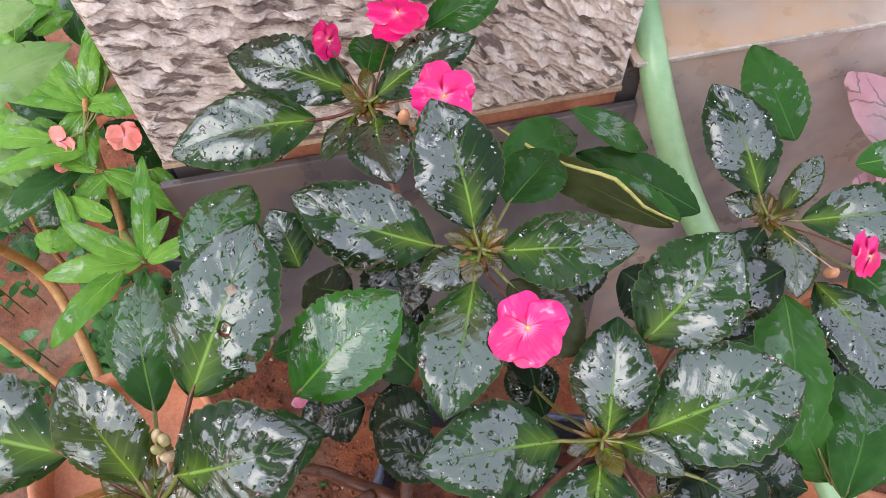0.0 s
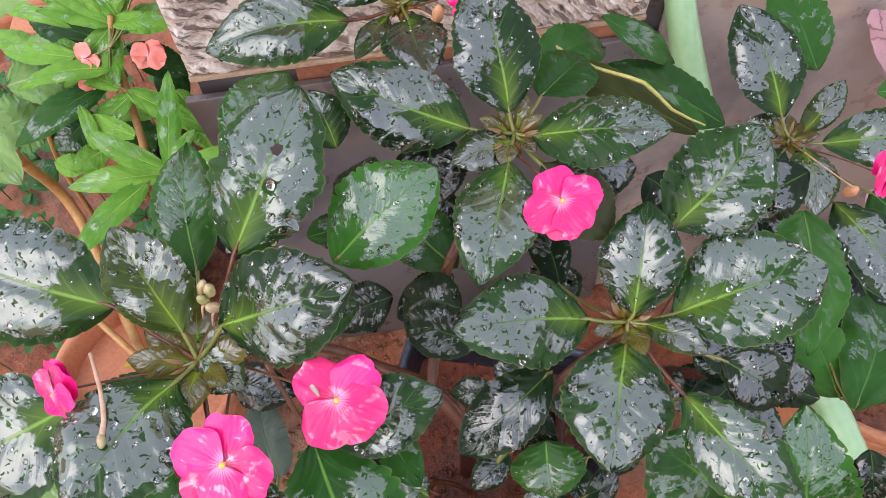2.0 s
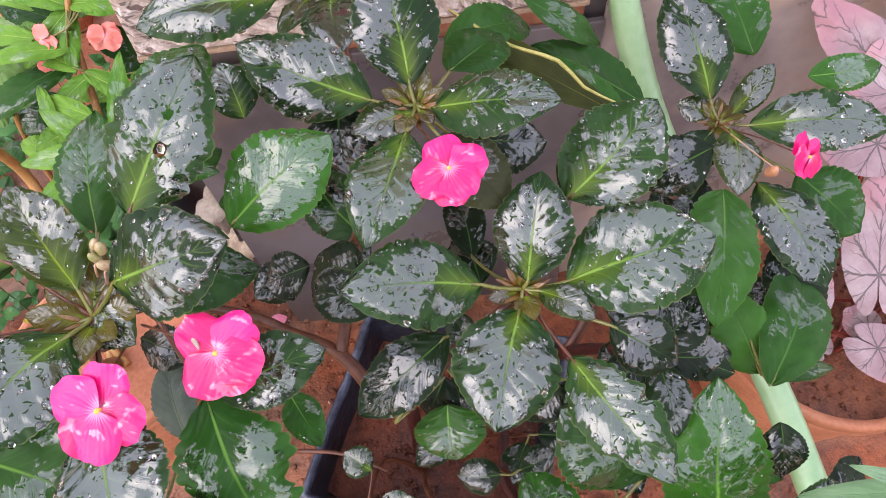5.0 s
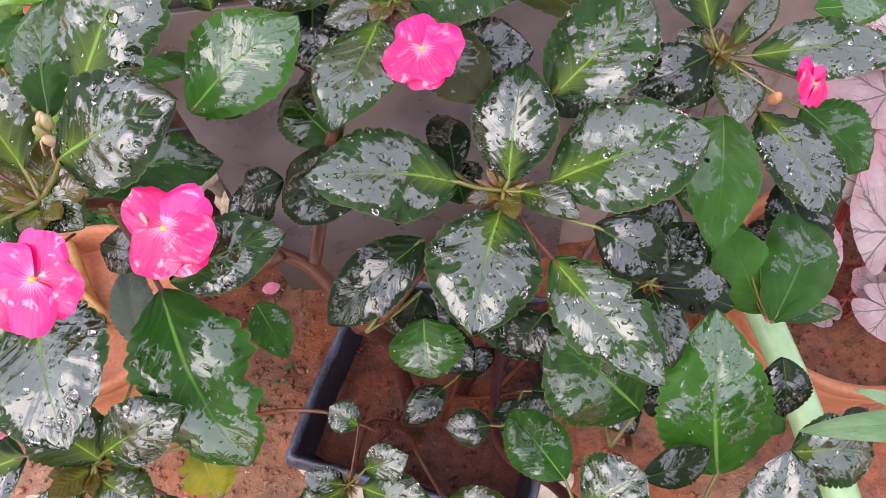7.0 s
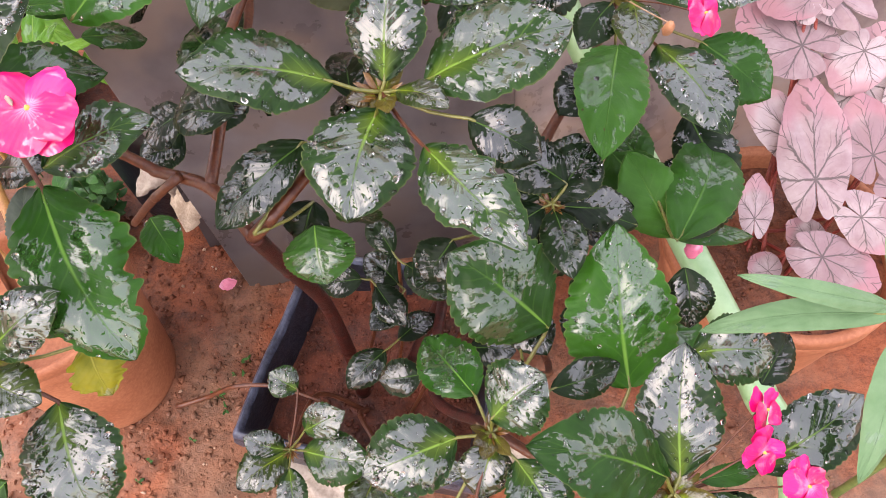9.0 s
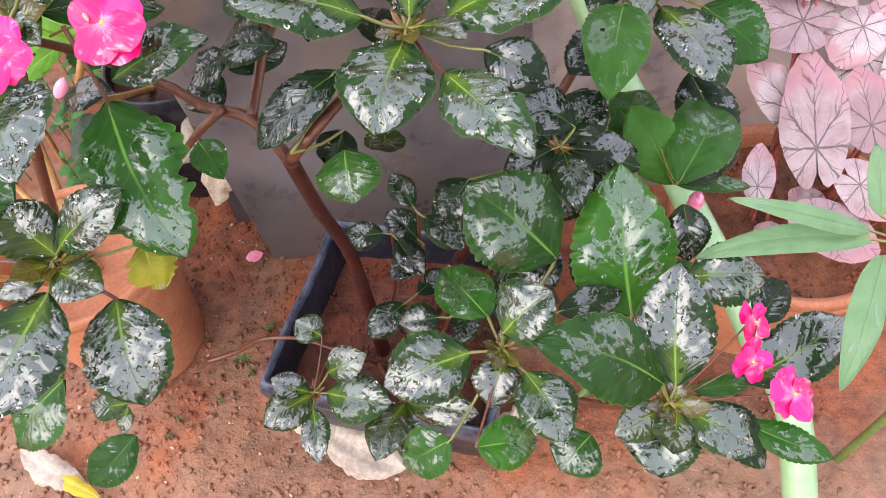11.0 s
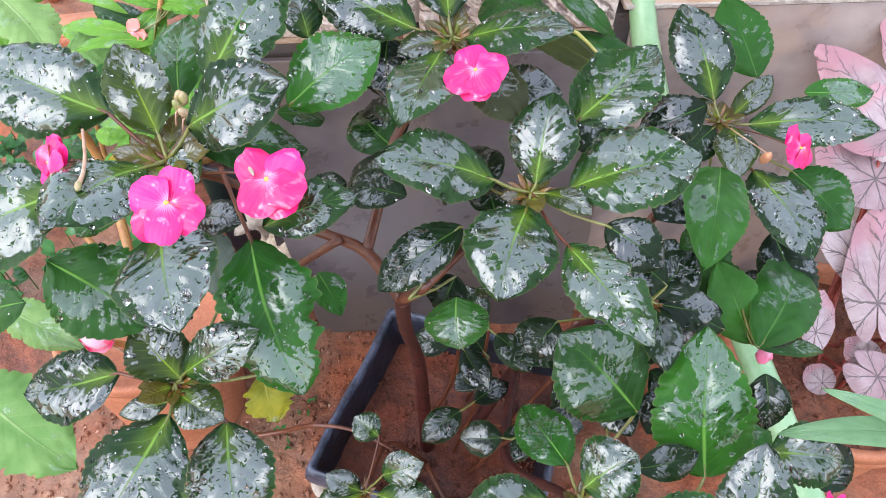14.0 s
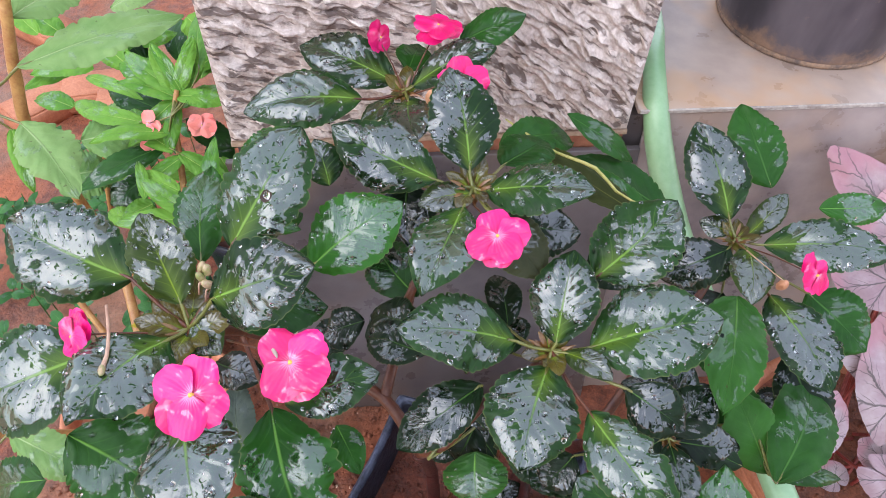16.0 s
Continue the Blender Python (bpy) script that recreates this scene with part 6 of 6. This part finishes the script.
begonia_leaf((0.655, 0.547, 0.603), (0.567, 0.580, 0.628), 0.120, 0.0)
begonia_leaf((0.682, 0.396, 0.490), (0.672, 0.505, 0.571), 0.101, 1.4)
begonia_leaf((0.761, 0.424, 0.511), (0.741, 0.491, 0.561), 0.081, 2.7)
begonia_leaf((0.749, 0.353, 0.457), (0.811, 0.314, 0.428), 0.081, 4.1)
begonia_leaf((0.700, 0.311, 0.416), (0.791, 0.275, 0.389), 0.086, 5.5)
begonia_leaf((0.607, 0.364, 0.436), (0.609, 0.414, 0.474), 0.050, 6.9)
begonia_leaf((0.661, 0.616, 0.655), (0.614, 0.582, 0.629), 0.095, 8.2)
begonia_leaf((0.761, 0.520, 0.553), (0.784, 0.591, 0.606), 0.098, 9.6)
begonia_leaf((0.659, 0.464, 0.501), (0.594, 0.526, 0.548), 0.075, 11.0)
begonia_leaf((0.674, 0.600, 0.663), (0.545, 0.689, 0.729), 0.095, 12.3)
begonia_leaf((0.750, 0.553, 0.587), (0.721, 0.508, 0.554), 0.089, 13.7)
begonia_leaf((0.667, 0.593, 0.668), (0.588, 0.577, 0.655), 0.075, 15.1)
begonia_leaf((0.655, 0.586, 0.662), (0.627, 0.644, 0.706), 0.083, 16.4)
begonia_leaf((0.659, 0.339, 0.327), (0.632, 0.357, 0.341), 0.054, 17.8)
begonia_leaf((0.807, 0.382, 0.479), (0.884, 0.408, 0.499), 0.105, 19.2)
begonia_leaf((0.816, 0.484, 0.556), (0.891, 0.522, 0.584), 0.112, 20.6)
begonia_leaf((0.701, 0.350, 0.405), (0.664, 0.368, 0.419), 0.053, 21.9)
begonia_leaf((0.704, 0.689, 0.709), (0.646, 0.760, 0.763), 0.087, 23.3)


# ---- small things ----
def shoot(plant, at, count, size, seed):
    """The bronze tuft of tiny folded leaves at the end of a branch."""
    r = random.Random(seed)
    bm = bmesh.new()
    for i in range(count):
        a = 2.4 * i + r.uniform(-0.4, 0.4)
        out = Vector((math.cos(a), math.sin(a), r.uniform(0.2, 1.1))).normalized()
        base = Vector(at) + Vector((math.cos(a), math.sin(a), 0)) * 0.003
        ln = size * r.uniform(0.35, 0.9)
        blade = Blade(base, base + out * ln, ln * 0.17, cup=0.6, seed=seed + i, teeth=0.05)
        grid = [[bm.verts.new(blade.at(v / 8, 2 * u / 4 - 1)) for u in range(5)] for v in range(9)]
        for v in range(8):
            for u in range(4):
                bm.faces.new((grid[v][u], grid[v][u + 1], grid[v + 1][u + 1], grid[v + 1][u]))
        hair = base + out * ln * 0.4 + Vector((r.uniform(-1, 1), r.uniform(-1, 1), 0.4)) * 0.006
        tube([base, base.lerp(hair, 0.6), hair], [0.0006, 0.0005, 0.0003], 5, True, bm)
        low = Vector(at) + Vector((math.cos(a * 1.7), math.sin(a * 1.7), -0.25)) * r.uniform(0.006, 0.014)
        tube([Vector(at), low], [0.0010, 0.0006], 5, True, bm)
    part("shoot_tip", bm, TUFT, plant, "bronze tuft of tiny young leaves")


for k, (owner, top) in enumerate(((main_plant, C_TOP), (main_plant, D_TOP), (main_plant, A_TOP), (main_plant, L_TOP), (side_plant, R_TOP), (side_plant, E_TOP), (side_plant, B_TOP), (side_plant, F_TOP), (pot_plant, H_TOP), (sprout, S_TOP))):
    shoot(owner, (top[0], top[1], top[2] + 0.004), 30, 0.027 if k < 5 else 0.021, k * 5 + 1)


def rosette(plant, at, count, size, seed):
    """The small young leaves that stand close round a branch tip."""
    r = random.Random(seed)
    for i in range(count):
        a = 2.4 * i + seed
        out = Vector((math.cos(a), math.sin(a), r.uniform(0.15, 0.7))).normalized()
        base = Vector(at) + Vector((math.cos(a), math.sin(a), 0.3)) * 0.004
        ln = size * r.uniform(0.7, 1.25)
        leaf(plant, "core", base, base + out * ln, ln * r.uniform(0.45, 0.6))


for k, (owner, top, size) in enumerate(((main_plant, C_TOP, 0.026), (main_plant, D_TOP, 0.026), (main_plant, A_TOP, 0.030), (main_plant, L_TOP, 0.042), (side_plant, R_TOP, 0.026), (side_plant, B_TOP, 0.022), (side_plant, F_TOP, 0.030), (pot_plant, H_TOP, 0.026))):
    rosette(owner, (top[0], top[1], top[2] + 0.006), 6 if size < 0.04 else 8, size, k * 3 + 2)


def dry_leaf(base, tip, width, material, label, seed, cup=0.5, name="dry_leaf"):
    blade = Blade(base, tip, width, arch=0.10, cup=cup, droop=-0.1, seed=seed, teeth=0.03, torn=0.35)
    ob = mesh_ob(name, blade.mesh(24, 10), material)
    return tagged(ob, label, "fallen leaf", "fallen leaves")


dry_leaf((-0.639, 0.021, 0.090), (-0.488, -0.041, 0.085), 0.055, PAPER, "curled whitish dead leaf on the red earth", 3.1)
dry_leaf((-0.560, -0.022, 0.092), (-0.462, -0.058, 0.088), 0.030, LEAF["yellowish"], "withered yellow leaf on the red earth", 4.4)
dry_leaf((-0.096, 0.071, 0.100), (0.060, 0.011, 0.095), 0.095, PAPER, "large pale dead leaf lying beside the black bag", 5.7)
dry_leaf((-0.175, 0.107, 0.170), (-0.056, 0.076, 0.100), 0.075, PAPER, "pale papery dead leaf against the bag", 8.2)
dry_leaf((0.293, 0.117, 0.100), (0.188, 0.054, 0.100), 0.07, DRY, "brown dead leaf lying beside the black bag", 9.4)
dry_leaf((-0.390, 0.623, 0.340), (-0.357, 0.579, 0.170), 0.085, PAPER, "pale crumpled dead leaf leaning behind the pots", 11.8)
dry_leaf((-0.393, 0.620, 0.200), (-0.387, 0.584, 0.100), 0.060, DRY, "brown crumpled dead leaf behind the pots", 13.3)
dry_leaf((-0.397, 0.658, 0.300), (-0.385, 0.610, 0.240), 0.050, PAPER, "pale crumpled dead leaf behind the pots", 15.3)

dry_leaf((-0.357, 0.636, 0.300), (-0.434, 0.535, 0.250), 0.062, PAPER, "whitish crumpled dead leaf behind the pots", 17.1)
dry_leaf((-0.321, 0.571, 0.270), (-0.363, 0.513, 0.170), 0.072, DRY, "pinkish brown dead leaf behind the pots", 19.6)

# a withered stalk lying across a leaf
stalk = thing("withered_stalk", (-0.216, 0.015, 1.012), "thin withered pale stalk lying across a leaf", "twig")
part("stalk", tube([(-0.234, 0.065, 1.020), (-0.223, 0.043, 1.017), (-0.217, 0.025, 1.015), (-0.217, 0.013, 1.013)], [0.0012, 0.0014, 0.0016, 0.0024], 8), PALE_STALK, stalk)
part("withered_tip", blob(bmesh.new(), (-0.216, 0.014, 1.014), (0.3, -1, 0), 0.010, 0.0028, 4.0), BUD, stalk, "greenish withered tip")

# a dead pinkish petal and small sprouts on the earth
dry_leaf((-0.305, 0.429, 0.100), (-0.271, 0.442, 0.100), 0.026, PALE_PINK, "fallen pale pink petal on the earth", 2.2, 0.2, "fallen_petal")


def brick(centre, turn, size, label):
    bm = bmesh.new()
    bmesh.ops.create_cube(bm, size=1.0)
    for v in bm.verts:
        v.co = Vector((v.co.x * size[0], v.co.y * size[1], v.co.z * size[2]))
    bmesh.ops.bevel(bm, geom=bm.edges[:], offset=0.006, segments=2, affect="EDGES")
    bmesh.ops.subdivide_edges(bm, edges=bm.edges[:], cuts=2, use_grid_fill=True)
    for v in bm.verts:
        v.co += Vector((noise.noise(v.co * 30), noise.noise(v.co * 30 + UP * 5), noise.noise(v.co * 30 + UP * 9))) * 0.004
    bmesh.ops.transform(bm, matrix=pose(*centre, 4, 3, turn), verts=bm.verts)
    tagged(mesh_ob("brick", bm, TERRACOTTA), label, "brick", "loose bricks")


spot = (-1.140, 1.297, 0.090)
brick((spot[0], spot[1], 0.10), 25, (0.23, 0.11, 0.07), "weathered orange brick lying on the earth")
spot = (-1.034, 1.253, 0.090)
brick((spot[0] + 0.02, spot[1] - 0.02, 0.10), 12, (0.22, 0.10, 0.07), "weathered orange brick lying on the earth")
spot = (-1.269, 1.210, 0.090)
brick((spot[0], spot[1], 0.10), 60, (0.23, 0.11, 0.07), "weathered orange brick lying on the earth")
spot = (-1.437, 1.534, 0.090)
brick((spot[0], spot[1], 0.10), -20, (0.23, 0.11, 0.07), "weathered orange brick lying on the earth")


def clods(name, x0, x1, y0, y1, count, seed, size, material, label):
    r = random.Random(seed)
    bm = bmesh.new()
    for i in range(count):
        x, y = r.uniform(x0, x1), r.uniform(y0, y1)
        s = size * (0.3 + 1.5 * r.random() ** 4)
        blob(bm, (x, y, ground_height(x, y) + s * 0.25), (r.uniform(-1, 1), r.uniform(-1, 1), r.uniform(-0.6, 0.6)), s * r.uniform(1.2, 2.6), s * r.uniform(0.6, 0.95), i, 1.5, 6, 4)
    tagged(mesh_ob(name, bm, material), label, "soil", kind="stuff")


clods("soil_clods", -0.75, 0.10, -0.26, 0.62, 6500, 3, 0.0042, SOIL, "loose clods of red earth on the ground")
clods("soil_clods", 0.10, 0.80, -0.35, 0.20, 2200, 4, 0.0042, SOIL, "loose clods of red earth on the ground")
clods("pebbles", -0.70, 0.10, -0.20, 0.55, 420, 5, 0.0026, PEBBLE, "small pale pebbles and chips on the ground")


def weeds(count, seed):
    r = random.Random(seed)
    bm = bmesh.new()
    uv = bm.loops.layers.uv.new("UVMap")
    for i in range(count):
        if i % 3 == 0:
            cx, cy = r.uniform(-1.15, -0.62), r.uniform(0.35, 1.1)
        elif i % 3 == 1:
            cx, cy = r.uniform(-0.68, -0.56), r.uniform(0.44, 0.66)
        elif i > 40:
            continue
        else:
            cx, cy = r.choice(((-0.30, 0.12), (-0.27, 0.20), (-0.36, 0.07), (-0.23, 0.27)))
            cx, cy = cx + r.uniform(-0.02, 0.02), cy + r.uniform(-0.02, 0.02)
        tall = r.uniform(0.01, 0.03) if i % 3 == 2 else r.uniform(0.02, 0.16)
        for k in range(5 if i % 3 != 2 else 2):
            a = r.uniform(0, 6.283)
            ln = (r.uniform(0.02, 0.05) if i % 3 != 2 else r.uniform(0.006, 0.011))
            base = Vector((cx, cy, ground_height(cx, cy) + tall * r.uniform(0.4, 1)))
            blade = Blade(base, base + Vector((math.cos(a), math.sin(a), r.uniform(-0.1, 0.5))) * ln, ln * 0.5, seed=i + k, teeth=0.04)
            grid = [[bm.verts.new(blade.at(v / 6, 2 * u / 4 - 1)) for u in range(5)] for v in range(7)]
            for v in range(6):
                for u in range(4):
                    f = bm.faces.new((grid[v][u], grid[v][u + 1], grid[v + 1][u + 1], grid[v + 1][u]))
                    for loop, (p, q) in zip(f.loops, ((v, u), (v, u + 1), (v + 1, u + 1), (v + 1, u))):
                        loop[uv].uv = (q / 4, p / 6)
        tube([(cx, cy, ground_height(cx, cy) - 0.003), (cx, cy, ground_height(cx, cy) + tall)], [0.0015, 0.001], 5, True, bm)
    tagged(mesh_ob("weeds", bm, LEAF["weed"]), "low green weeds and seedlings on the red earth", "weeds", kind="stuff")


weeds(240, 11)
